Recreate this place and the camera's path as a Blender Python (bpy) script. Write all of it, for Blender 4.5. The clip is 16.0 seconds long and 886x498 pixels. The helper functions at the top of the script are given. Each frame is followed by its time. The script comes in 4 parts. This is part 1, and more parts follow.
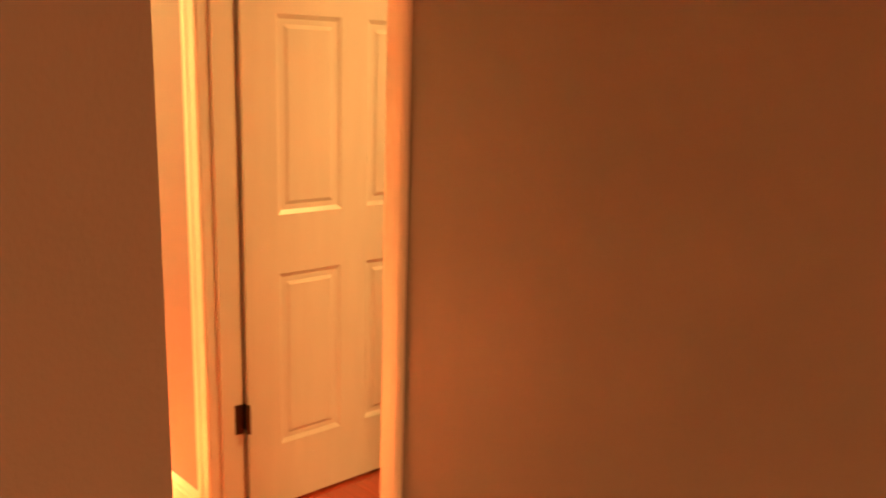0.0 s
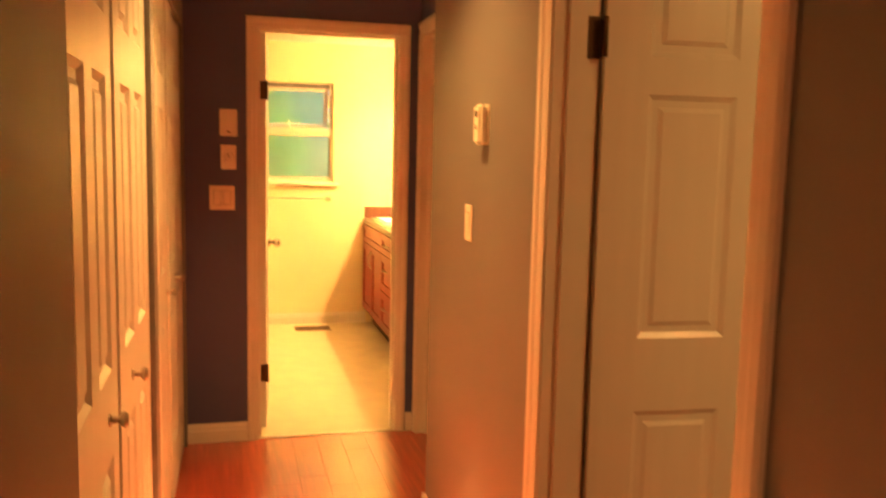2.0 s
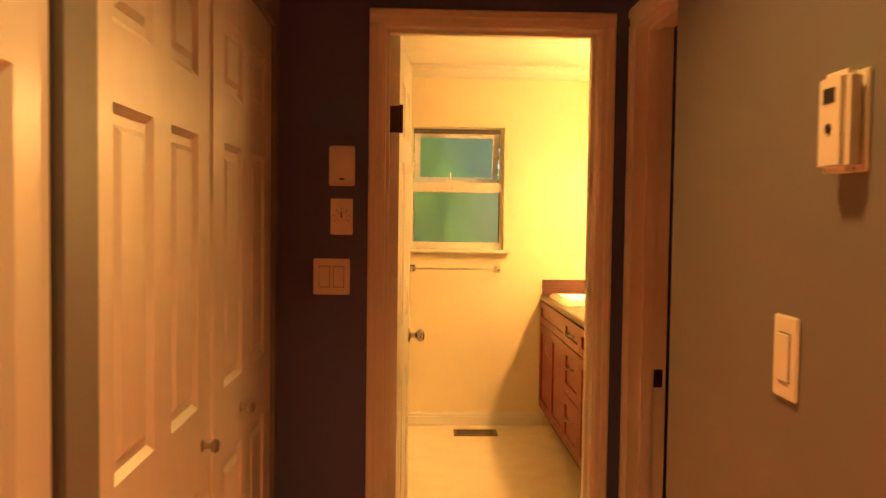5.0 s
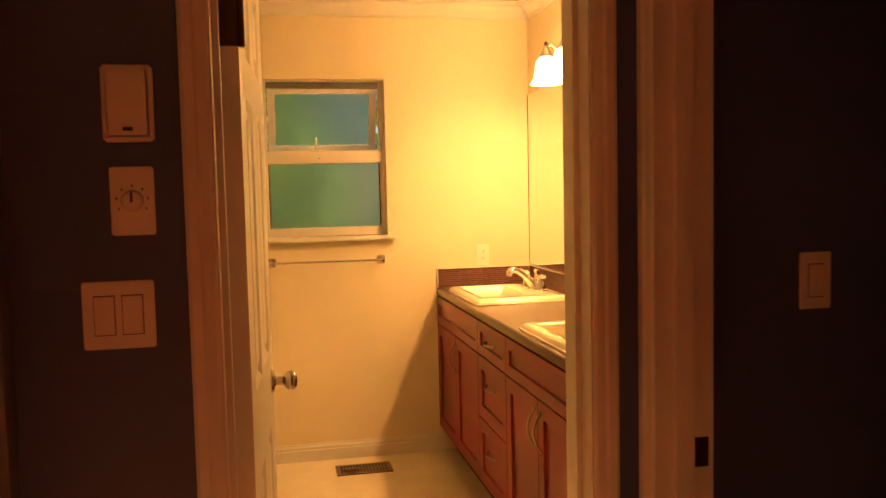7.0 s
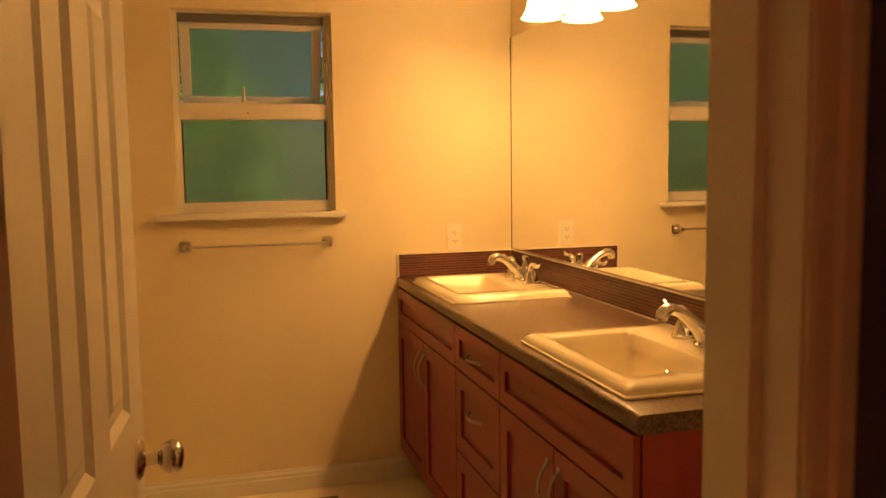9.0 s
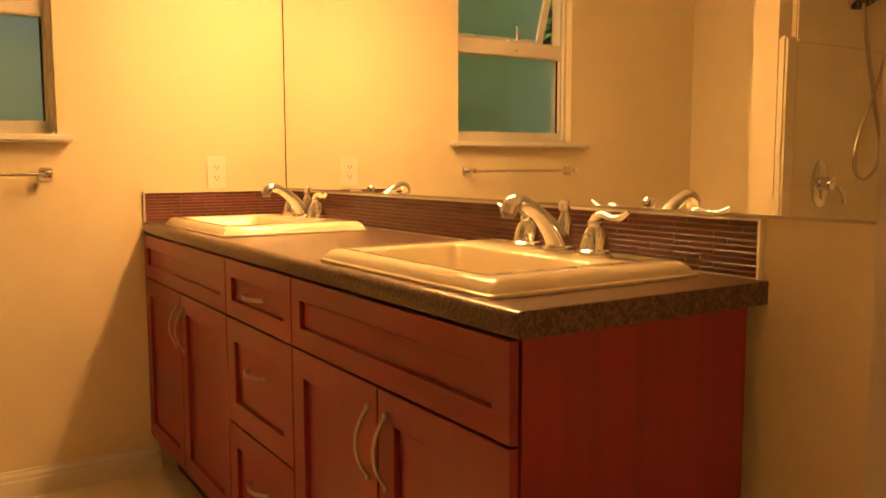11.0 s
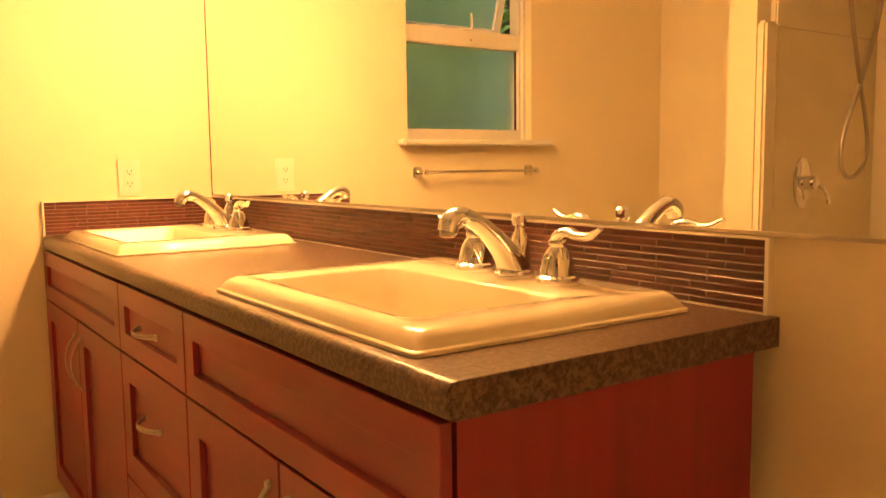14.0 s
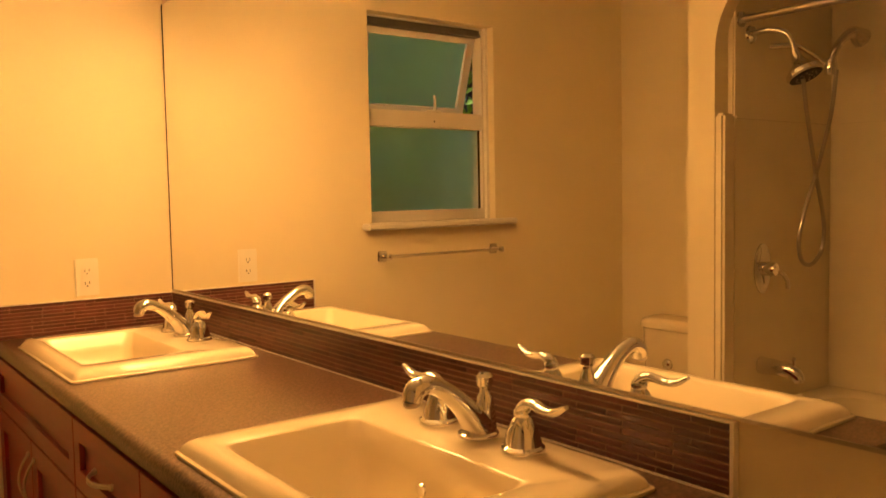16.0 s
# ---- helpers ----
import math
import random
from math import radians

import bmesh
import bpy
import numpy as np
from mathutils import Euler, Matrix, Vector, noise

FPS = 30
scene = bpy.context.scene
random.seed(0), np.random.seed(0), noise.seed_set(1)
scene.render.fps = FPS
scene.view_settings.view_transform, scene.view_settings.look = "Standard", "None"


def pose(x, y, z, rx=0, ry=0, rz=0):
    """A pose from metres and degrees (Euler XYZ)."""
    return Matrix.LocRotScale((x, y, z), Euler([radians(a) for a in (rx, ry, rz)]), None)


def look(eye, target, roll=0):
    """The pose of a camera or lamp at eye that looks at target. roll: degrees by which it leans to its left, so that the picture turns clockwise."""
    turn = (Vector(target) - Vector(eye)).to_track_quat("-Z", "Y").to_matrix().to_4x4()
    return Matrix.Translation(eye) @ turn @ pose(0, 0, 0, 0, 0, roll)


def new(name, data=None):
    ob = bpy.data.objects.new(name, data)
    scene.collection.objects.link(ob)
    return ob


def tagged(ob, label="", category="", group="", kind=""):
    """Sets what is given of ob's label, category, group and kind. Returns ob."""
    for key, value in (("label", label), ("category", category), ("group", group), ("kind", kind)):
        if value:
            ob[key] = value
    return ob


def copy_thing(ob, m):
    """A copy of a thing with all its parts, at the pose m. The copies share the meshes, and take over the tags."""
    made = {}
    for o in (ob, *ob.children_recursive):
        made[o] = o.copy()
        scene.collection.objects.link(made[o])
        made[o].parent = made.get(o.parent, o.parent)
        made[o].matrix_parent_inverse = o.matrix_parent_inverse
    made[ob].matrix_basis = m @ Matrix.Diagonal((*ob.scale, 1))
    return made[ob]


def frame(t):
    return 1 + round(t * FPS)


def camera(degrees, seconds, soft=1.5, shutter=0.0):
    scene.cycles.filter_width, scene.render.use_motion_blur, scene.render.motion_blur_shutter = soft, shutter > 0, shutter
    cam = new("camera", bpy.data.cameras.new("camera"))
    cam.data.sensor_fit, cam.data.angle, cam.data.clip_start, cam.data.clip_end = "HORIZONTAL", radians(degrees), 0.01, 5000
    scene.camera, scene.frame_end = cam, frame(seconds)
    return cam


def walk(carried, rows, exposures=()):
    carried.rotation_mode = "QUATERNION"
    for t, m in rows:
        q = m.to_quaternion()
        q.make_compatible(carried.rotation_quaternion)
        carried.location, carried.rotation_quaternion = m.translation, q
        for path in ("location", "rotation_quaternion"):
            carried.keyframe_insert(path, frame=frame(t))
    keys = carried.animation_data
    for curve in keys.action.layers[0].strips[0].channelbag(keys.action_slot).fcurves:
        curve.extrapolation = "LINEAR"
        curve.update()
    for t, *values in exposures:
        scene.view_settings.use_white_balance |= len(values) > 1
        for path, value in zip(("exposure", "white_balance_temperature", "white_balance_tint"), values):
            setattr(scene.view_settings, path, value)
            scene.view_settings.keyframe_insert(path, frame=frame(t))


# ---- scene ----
cam = camera(56.4, 16.0, soft=1.5, shutter=0.5)
PATH = [
    (0, (-0.238, -0.752, 1.470), (1.144, 0.626, 1.032), 1.8),
    (0.5, (-0.131, -0.635, 1.406), (1.071, 0.904, 0.974), 1.4),
    (1, (0.034, -0.549, 1.395), (1.069, 1.098, 0.928), 2.8),
    (1.5, (0.14, -0.525, 1.404), (0.911, 1.279, 1.016), 1.8),
    (2, (0.201, -0.458, 1.444), (0.696, 1.466, 1.216), 1.3),
    (2.5, (0.23, -0.324, 1.457), (0.642, 1.628, 1.319), 0.6),
    (3, (0.249, -0.132, 1.465), (0.601, 1.833, 1.356), 2.1),
    (3.5, (0.322, 0.106, 1.456), (0.471, 2.099, 1.397), 0.5),
    (3.7, (0.343, 0.214, 1.452), (0.41, 2.212, 1.385), 1.0),
    (5.8, (0.431, 1.484, 1.409), (0.527, 3.479, 1.305), 0.1),
    (6, (0.414, 1.614, 1.419), (0.623, 3.599, 1.294), 0.4),
    (6.5, (0.4, 1.89, 1.42), (0.831, 3.839, 1.294), 0.6),
    (7, (0.416, 2.166, 1.413), (0.823, 4.119, 1.271), -1.3),
    (7.5, (0.446, 2.417, 1.407), (0.851, 4.368, 1.235), -1.2),
    (8, (0.468, 2.668, 1.417), (0.968, 4.598, 1.27), -0.6),
    (8.5, (0.506, 2.88, 1.409), (1.071, 4.792, 1.253), -1.4),
    (9, (0.532, 3.063, 1.359), (1.063, 4.981, 1.163), -0.8),
    (9.5, (0.520, 3.217, 1.288), (1.272, 5.058, 1.068), 1.0),
    (10, (0.523, 3.343, 1.215), (1.523, 5.067, 1.033), 0.3),
    (10.2, (0.531, 3.392, 1.187), (1.586, 5.084, 1.026), 0.2),
    (12.3, (0.786, 3.78, 0.981), (1.86, 5.444, 0.702), 0.1),
    (12.5, (0.794, 3.79, 0.988), (1.868, 5.454, 0.709), -0.1),
    (13, (0.822, 3.805, 1.013), (1.922, 5.453, 0.745), -1.2),
    (13.5, (0.847, 3.819, 1.053), (1.978, 5.45, 0.806), -0.9),
    (14, (0.858, 3.828, 1.088), (1.999, 5.458, 0.88), -0.7),
    (14.5, (0.87, 3.835, 1.125), (2.03, 5.451, 0.911), -0.7),
    (15, (0.879, 3.845, 1.176), (2.052, 5.455, 1.0), -0.9),
    (15.5, (0.878, 3.849, 1.235), (2.063, 5.453, 1.084), -1.4),
    (16, (0.882, 3.849, 1.291), (2.094, 5.435, 1.159), -1.1),
]
EXPOSURES = [(0, 2.97, 6500, 12), (0.5, 2.82, 6500, 10), (1, 2.47, 6500, 9), (1.5, 2.07, 6500, 9), (2, 1.68, 6450, 9), (2.5, 1.25, 6450, 8), (3, 1, 6450, 6), (3.5, 0.78, 6400, 4), (6, 0.62, 6350, 13), (7, 0.14, 6250, 17), (8, -0.19, 6300, 16), (9, -0.62, 6350, 15), (10, -0.74, 6350, 15), (11.2, 0.1, 6150, 18), (12.5, 1.2, 5900, 20), (13, 1.14, 5950, 20), (13.5, 0.83, 6050, 20), (14, 0.42, 6250, 20), (14.5, 0.09, 6400, 19), (15, -0.16, 6450, 18), (16, -0.6, 6500, 17)]
walk(cam, [(t, look(eye, target, roll)) for t, eye, target, roll in PATH], EXPOSURES)

# ---- world and light ----
world = bpy.data.worlds.new("sky")
scene.world = world
world.use_nodes = True
wn = world.node_tree
sky = wn.nodes.new("ShaderNodeTexSky")
sky.sky_type, sky.sun_disc = "NISHITA", False
sky.sun_elevation, sky.sun_rotation = radians(71), radians(160)
wn.links.new(sky.outputs[0], wn.nodes["Background"].inputs[0])
wn.nodes["Background"].inputs[1].default_value = 0.15
sun = new("sun", bpy.data.lights.new("sun", "SUN"))
sun.data.energy, sun.data.angle, sun.data.color = 5.0, radians(15), (1.0, 0.96, 0.9)
sun.matrix_world = look((4, 1, 26), (0, 9, 0))

WARM = (1.0, 0.47, 0.122)
AMBER = (1.0, 0.42, 0.12)
BEAM_W = 1500.0
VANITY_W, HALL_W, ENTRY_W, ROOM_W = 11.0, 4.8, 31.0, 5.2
XM, YW, CEIL = 1.842, 6.60, 2.39
SHADE_Y = (5.25, 5.51, 5.77, 6.03)
for sy in SHADE_Y:
    bulb = new("vanity_bulb", bpy.data.lights.new("vanity_bulb", "POINT"))
    bulb.data.energy, bulb.data.color, bulb.data.shadow_soft_size = VANITY_W, WARM, 0.035
    bulb.location = (1.752, sy, 1.945)
hall_bulb = new("hall_bulb", bpy.data.lights.new("hall_bulb", "AREA"))
hall_bulb.data.shape, hall_bulb.data.size, hall_bulb.data.spread = "DISK", 0.13, radians(112)
hall_bulb.data.energy, hall_bulb.data.color = HALL_W, WARM
hall_bulb.location = (0.47, 1.95, CEIL - 0.022)
hall_beam = new("hall_beam", bpy.data.lights.new("hall_beam", "SPOT"))
hall_beam.data.energy, hall_beam.data.color, hall_beam.data.shadow_soft_size = BEAM_W, WARM, 0.04
hall_beam.data.spot_size, hall_beam.data.spot_blend = radians(30), 1.0
hall_beam.location = (0.45, 1.95, CEIL - 0.024)
entry_bulb = new("entry_bulb", bpy.data.lights.new("entry_bulb", "AREA"))
entry_bulb.data.shape, entry_bulb.data.size = "DISK", 0.36
entry_bulb.data.energy, entry_bulb.data.color = ENTRY_W, AMBER
entry_bulb.location = (-1.9, -3.0, CEIL - 0.12)
# unseen lamp added in the side room to brighten the open door leaf
unseen_room_bulb = new("unseen_room_bulb", bpy.data.lights.new("unseen_room_bulb", "AREA"))
unseen_room_bulb.data.shape, unseen_room_bulb.data.size = "DISK", 0.36
unseen_room_bulb.data.energy, unseen_room_bulb.data.color = ROOM_W, WARM
unseen_room_bulb.location = (2.0, 0.2, CEIL - 0.12)


# ---- materials ----
def material(name, color, rough=0.6, metal=0.0, vary=0.08, scale=6.0, bump=0.0, bump_scale=120.0, coat=0.0, per_object=0.0, stretch=(1, 1, 1), spec=0.5):
    """A principled surface with broad mottling, fine relief and, per piece, a shift in tone."""
    m = bpy.data.materials.new(name)
    m.use_nodes = True
    t = m.node_tree
    b = t.nodes["Principled BSDF"]
    b.inputs["Roughness"].default_value, b.inputs["Metallic"].default_value = rough, metal
    b.inputs["Coat Weight"].default_value, b.inputs["Coat Roughness"].default_value = coat, 0.08
    b.inputs["Specular IOR Level"].default_value = spec
    co = t.nodes.new("ShaderNodeTexCoord")
    mp = t.nodes.new("ShaderNodeMapping")
    mp.inputs["Scale"].default_value = stretch
    t.links.new(co.outputs["Object"], mp.inputs[0])
    n = t.nodes.new("ShaderNodeTexNoise")
    n.inputs["Scale"].default_value, n.inputs["Detail"].default_value = scale, 6
    t.links.new(mp.outputs[0], n.inputs["Vector"])
    r = t.nodes.new("ShaderNodeValToRGB")
    lo, hi = [max(0, c * (1 - vary)) for c in color], [min(1, c * (1 + vary)) for c in color]
    r.color_ramp.elements[0].position, r.color_ramp.elements[1].position = 0.3, 0.7
    r.color_ramp.elements[0].color, r.color_ramp.elements[1].color = (*lo, 1), (*hi, 1)
    t.links.new(n.outputs[0], r.inputs[0])
    out = r.outputs[0]
    if per_object:
        oi = t.nodes.new("ShaderNodeObjectInfo")
        mr = t.nodes.new("ShaderNodeMapRange")
        mr.inputs[3].default_value, mr.inputs[4].default_value = 1 - per_object, 1 + per_object
        t.links.new(oi.outputs["Random"], mr.inputs[0])
        hs = t.nodes.new("ShaderNodeHueSaturation")
        t.links.new(mr.outputs[0], hs.inputs["Value"])
        t.links.new(out, hs.inputs["Color"])
        out = hs.outputs[0]
    t.links.new(out, b.inputs["Base Color"])
    if bump:
        n2 = t.nodes.new("ShaderNodeTexNoise")
        n2.inputs["Scale"].default_value, n2.inputs["Detail"].default_value = bump_scale, 4
        t.links.new(mp.outputs[0], n2.inputs["Vector"])
        bp = t.nodes.new("ShaderNodeBump")
        bp.inputs["Strength"].default_value, bp.inputs["Distance"].default_value = bump, 0.004
        t.links.new(n2.outputs[0], bp.inputs["Height"])
        t.links.new(bp.outputs[0], b.inputs["Normal"])
    return m


def speckled(name, dark, mid, light):
    """Granite-look laminate: dark and light chips over a brown ground."""
    m = material(name, mid, 0.28, vary=0.25, scale=14, bump=0.05, bump_scale=300)
    t = m.node_tree
    b = t.nodes["Principled BSDF"]
    co = t.nodes.new("ShaderNodeTexCoord")
    v = t.nodes.new("ShaderNodeTexNoise")
    v.inputs["Scale"].default_value, v.inputs["Detail"].default_value, v.inputs["Roughness"].default_value = 150, 4, 0.65
    t.links.new(co.outputs["Object"], v.inputs["Vector"])
    r = t.nodes.new("ShaderNodeValToRGB")
    r.color_ramp.elements[0].position, r.color_ramp.elements[0].color = 0.42, (*dark, 1)
    r.color_ramp.elements[1].position, r.color_ramp.elements[1].color = 0.60, (*light, 1)
    e = r.color_ramp.elements.new(0.52)
    e.color = (*mid, 1)
    t.links.new(v.outputs[0], r.inputs[0])
    t.links.new(r.outputs[0], b.inputs["Base Color"])
    return m


def wood(name, color, rough, along, coat=0.3, per_object=0.0, vary=0.3):
    """Stained wood with grain drawn out along one axis (0, 1 or 2)."""
    stretch = [14.0, 14.0, 14.0]
    stretch[along] = 0.8
    return material(name, color, rough, vary=vary, scale=3.0, bump=0.06, bump_scale=10, coat=coat, per_object=per_object, stretch=stretch)


def glass(name, rough, tint):
    m = bpy.data.materials.new(name)
    m.use_nodes = True
    b = m.node_tree.nodes["Principled BSDF"]
    b.inputs["Transmission Weight"].default_value, b.inputs["Roughness"].default_value = 1.0, rough
    b.inputs["Base Color"].default_value, b.inputs["IOR"].default_value = (*tint, 1), 1.45
    return m


def glow(name, color, strength):
    m = bpy.data.materials.new(name)
    m.use_nodes = True
    b = m.node_tree.nodes["Principled BSDF"]
    b.inputs["Base Color"].default_value = (0.85, 0.83, 0.78, 1)
    b.inputs["Emission Color"].default_value, b.inputs["Emission Strength"].default_value = (*color, 1), strength
    return m


TAUPE = material("taupe_wall_paint", (0.205, 0.203, 0.205), 0.5, vary=0.05, scale=2.5, bump=0.10, bump_scale=260)
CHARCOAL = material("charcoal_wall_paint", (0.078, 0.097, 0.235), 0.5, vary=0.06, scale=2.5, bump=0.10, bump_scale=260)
CREAM = material("cream_wall_paint", (0.82, 0.725, 0.50), 0.5, vary=0.04, scale=2.0, bump=0.10, bump_scale=260)
CEILW = material("ceiling_white", (0.84, 0.82, 0.76), 0.8, vary=0.03, bump=0.25, bump_scale=180)
TRIM = material("white_trim_paint", (0.78, 0.75, 0.68), 0.32, vary=0.03, scale=4, bump=0.02)
DOORW = material("white_door_paint", (0.78, 0.75, 0.68), 0.30, vary=0.03, scale=3, bump=0.04, bump_scale=60, stretch=(6, 6, 1))
FLOORW = wood("red_laminate", (0.44, 0.062, 0.022), 0.34, 1, coat=1.0, per_object=0.10, vary=0.22)
FLOORW.node_tree.nodes["Principled BSDF"].inputs["Coat Roughness"].default_value = 0.20
FLOORW.node_tree.nodes["Principled BSDF"].inputs["Coat IOR"].default_value = 1.65
VINYL = material("cream_vinyl", (0.74, 0.66, 0.50), 0.35, vary=0.06, scale=8, bump=0.05, bump_scale=80)
CHERRY = wood("cherry_wood", (0.235, 0.0155, 0.027), 0.35, 2, coat=0.15, vary=0.11)
CHERRYH = wood("cherry_wood_across", (0.235, 0.0155, 0.027), 0.35, 1, coat=0.15, vary=0.11)
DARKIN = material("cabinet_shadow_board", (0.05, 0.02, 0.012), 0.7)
LAMINATE = speckled("speckled_laminate", (0.048, 0.027, 0.022), (0.115, 0.064, 0.047), (0.165, 0.104, 0.078))
PORCELAIN = material("biscuit_porcelain", (0.86, 0.77, 0.57), 0.14, vary=0.02, coat=0.5)
ACRYLIC = material("tub_acrylic", (0.84, 0.76, 0.56), 0.16, vary=0.03, coat=0.4)
CHROME = material("chrome", (0.82, 0.82, 0.82), 0.06, 1.0, vary=0.02)
NICKEL = material("brushed_nickel", (0.46, 0.42, 0.36), 0.30, 1.0, vary=0.05, stretch=(1, 12, 1))
BRONZE = material("antique_bronze", (0.10, 0.055, 0.03), 0.4, 0.9, vary=0.15)
PLASTIC = material("ivory_plastic", (0.86, 0.82, 0.70), 0.35, vary=0.02)
DARKP = material("dark_slot", (0.03, 0.028, 0.025), 0.5)
MIRROR = material("mirror_silver", (0.93, 0.94, 0.93), 0.004, 1.0, vary=0.003)
MOSAIC = material("glass_mosaic", (0.112, 0.034, 0.032), 0.30, vary=0.25, scale=30, per_object=0.38, coat=0.08)
GROUT = material("mosaic_grout", (0.29, 0.17, 0.13), 0.85, vary=0.1, bump=0.2)
ALU = material("trim_aluminium", (0.86, 0.82, 0.74), 0.40, 0.30)
VENTM = material("vent_bronze", (0.20, 0.13, 0.07), 0.45, 0.6)
VINYLWIN = material("window_vinyl", (0.74, 0.71, 0.64), 0.35, vary=0.02)
WINALU = material("window_rail_aluminium", (0.20, 0.20, 0.22), 0.40, 0.5)
SASHW = material("sash_white_vinyl", (0.80, 0.80, 0.80), 0.35, vary=0.02)
SATIN = material("satin_nickel", (0.62, 0.58, 0.52), 0.16, 1.0, vary=0.03)
FENCEW = material("weathered_fence_board", (0.27, 0.32, 0.17), 0.85, vary=0.18, scale=4, bump=0.3, bump_scale=40, per_object=0.1, stretch=(6, 6, 0.6))
FROST = glass("frosted_glass", 0.40, (1.0, 1.0, 0.86))
SHADEG = glow("lit_opal_glass", (1.0, 0.51, 0.145), 30.0)
DOMEG = glow("lit_dome_glass", (1.0, 0.55, 0.18), 2.5)
SEAM = material("shadow_gap", (0.04, 0.03, 0.025), 0.8)
LEAF = material("garden_leaf", (0.28, 0.40, 0.06), 0.5, vary=0.45, scale=1.2, spec=0.3)
BARK = material("tree_bark", (0.12, 0.085, 0.06), 0.9, vary=0.3, bump=0.6, bump_scale=30)
GRASS = material("lawn", (0.07, 0.12, 0.035), 0.9, vary=0.4, scale=2, bump=0.5)
SIDING = material("plain_outer_wall", (0.45, 0.43, 0.4), 0.8)


# ---- mesh helpers ----
def bx(bm, x0, x1, y0, y1, z0, z1):
    v = [bm.verts.new((x, y, z)) for z in (z0, z1) for x, y in ((x0, y0), (x1, y0), (x1, y1), (x0, y1))]
    for f in ((3, 2, 1, 0), (4, 5, 6, 7), (0, 1, 5, 4), (1, 2, 6, 5), (2, 3, 7, 6), (3, 0, 4, 7)):
        bm.faces.new([v[i] for i in f])
    return v


def boxes(*dims):
    bm = bmesh.new()
    for d in dims:
        bx(bm, *d)
    return bm


def bevelled(bm, w, seg=2):
    bmesh.ops.bevel(bm, geom=bm.edges[:], offset=w, segments=seg, affect="EDGES", clamp_overlap=True)
    return bm


def rings(bm, loops, close=True, caps=(True, True)):
    """Skin a row of equal loops of points."""
    vs = [[bm.verts.new(p) for p in loop] for loop in loops]
    k = len(vs[0])
    for a, b in zip(vs, vs[1:]):
        for i in range(k if close else k - 1):
            j = (i + 1) % k
            bm.faces.new((a[i], a[j], b[j], b[i]))
    if caps[0]:
        bm.faces.new(vs[0][::-1])
    if caps[1]:
        bm.faces.new(vs[-1])
    return bm


def lathe(profile, k=24, centre=(0, 0, 0), axis=2, caps=(True, True)):
    """Turn (radius, height) pairs about an axis."""
    bm = bmesh.new()
    loops = []
    for r, h in profile:
        loop = []
        for i in range(k):
            a = 2 * math.pi * i / k
            p = [r * math.cos(a), r * math.sin(a)]
            p.insert(axis, h) if axis == 2 else None
            if axis == 0:
                p = [h, p[0], p[1]]
            elif axis == 1:
                p = [p[1], h, p[0]]
            loop.append((p[0] + centre[0], p[1] + centre[1], p[2] + centre[2]))
        loops.append(loop)
    rings(bm, loops, caps=caps)
    bmesh.ops.recalc_face_normals(bm, faces=bm.faces[:])
    return bm


def tube(points, radii, k=12, flat=(1, 1), side=None):
    """A bent bar along points with its own radius at each; side fixes the way its breadth lies."""
    bm = bmesh.new()
    pts = [Vector(p) for p in points]
    if not hasattr(radii, "__len__"):
        radii = [radii] * len(pts)
    loops = []
    s = Vector(side) if side else None
    for i, p in enumerate(pts):
        d = (pts[min(i + 1, len(pts) - 1)] - pts[max(i - 1, 0)]).normalized()
        if s is None:
            s = d.cross(Vector((0.03, 0.02, 1.0)))
            if s.length < 0.15:
                s = d.cross(Vector((1, 0.05, 0)))
        s = (s - s.dot(d) * d).normalized()
        u = s.cross(d)
        loops.append([p + radii[i] * (flat[0] * math.cos(a) * s + flat[1] * math.sin(a) * u) for a in [2 * math.pi * j / k for j in range(k)]])
    rings(bm, loops)
    bmesh.ops.recalc_face_normals(bm, faces=bm.faces[:])
    return bm


def smooth_path(points, n=6):
    """Catmull-Rom through points."""
    p = [Vector(q) for q in points]
    p = [2 * p[0] - p[1]] + p + [2 * p[-1] - p[-2]]
    out = []
    for i in range(1, len(p) - 2):
        for j in range(n):
            t = j / n
            out.append(0.5 * (2 * p[i] + (p[i + 1] - p[i - 1]) * t + (2 * p[i - 1] - 5 * p[i] + 4 * p[i + 1] - p[i + 2]) * t * t
                              + (3 * p[i] - p[i - 1] - 3 * p[i + 1] + p[i + 2]) * t ** 3))
    return out + [p[-2]]


def ease(values, n=6):
    return [v.x for v in smooth_path([(v, 0, 0) for v in values], n)]


def mesh_ob(name, bm, mat, smooth=False):
    me = bpy.data.meshes.new(name)
    bm.to_mesh(me)
    bm.free()
    me.materials.append(mat)
    if smooth:
        me.polygons.foreach_set("use_smooth", [True] * len(me.polygons))
        me.set_sharp_from_angle(angle=radians(40))
    return new(name, me)


def part(name, bm, mat, parent, label="", smooth=False):
    ob = mesh_ob(name, bm, mat, smooth)
    ob.parent = parent
    if label:
        ob["label"] = label
    return ob


def thing(name, label, category, group="", kind="", at=None):
    ob = new(name)
    ob.empty_display_size = 0.05
    if at is not None:
        ob.matrix_basis = at
    return tagged(ob, label, category, group, kind)


def structure(name, bm, mat, label="", smooth=False):
    return tagged(mesh_ob(name, bm, mat, smooth), label, "", "", "structure")


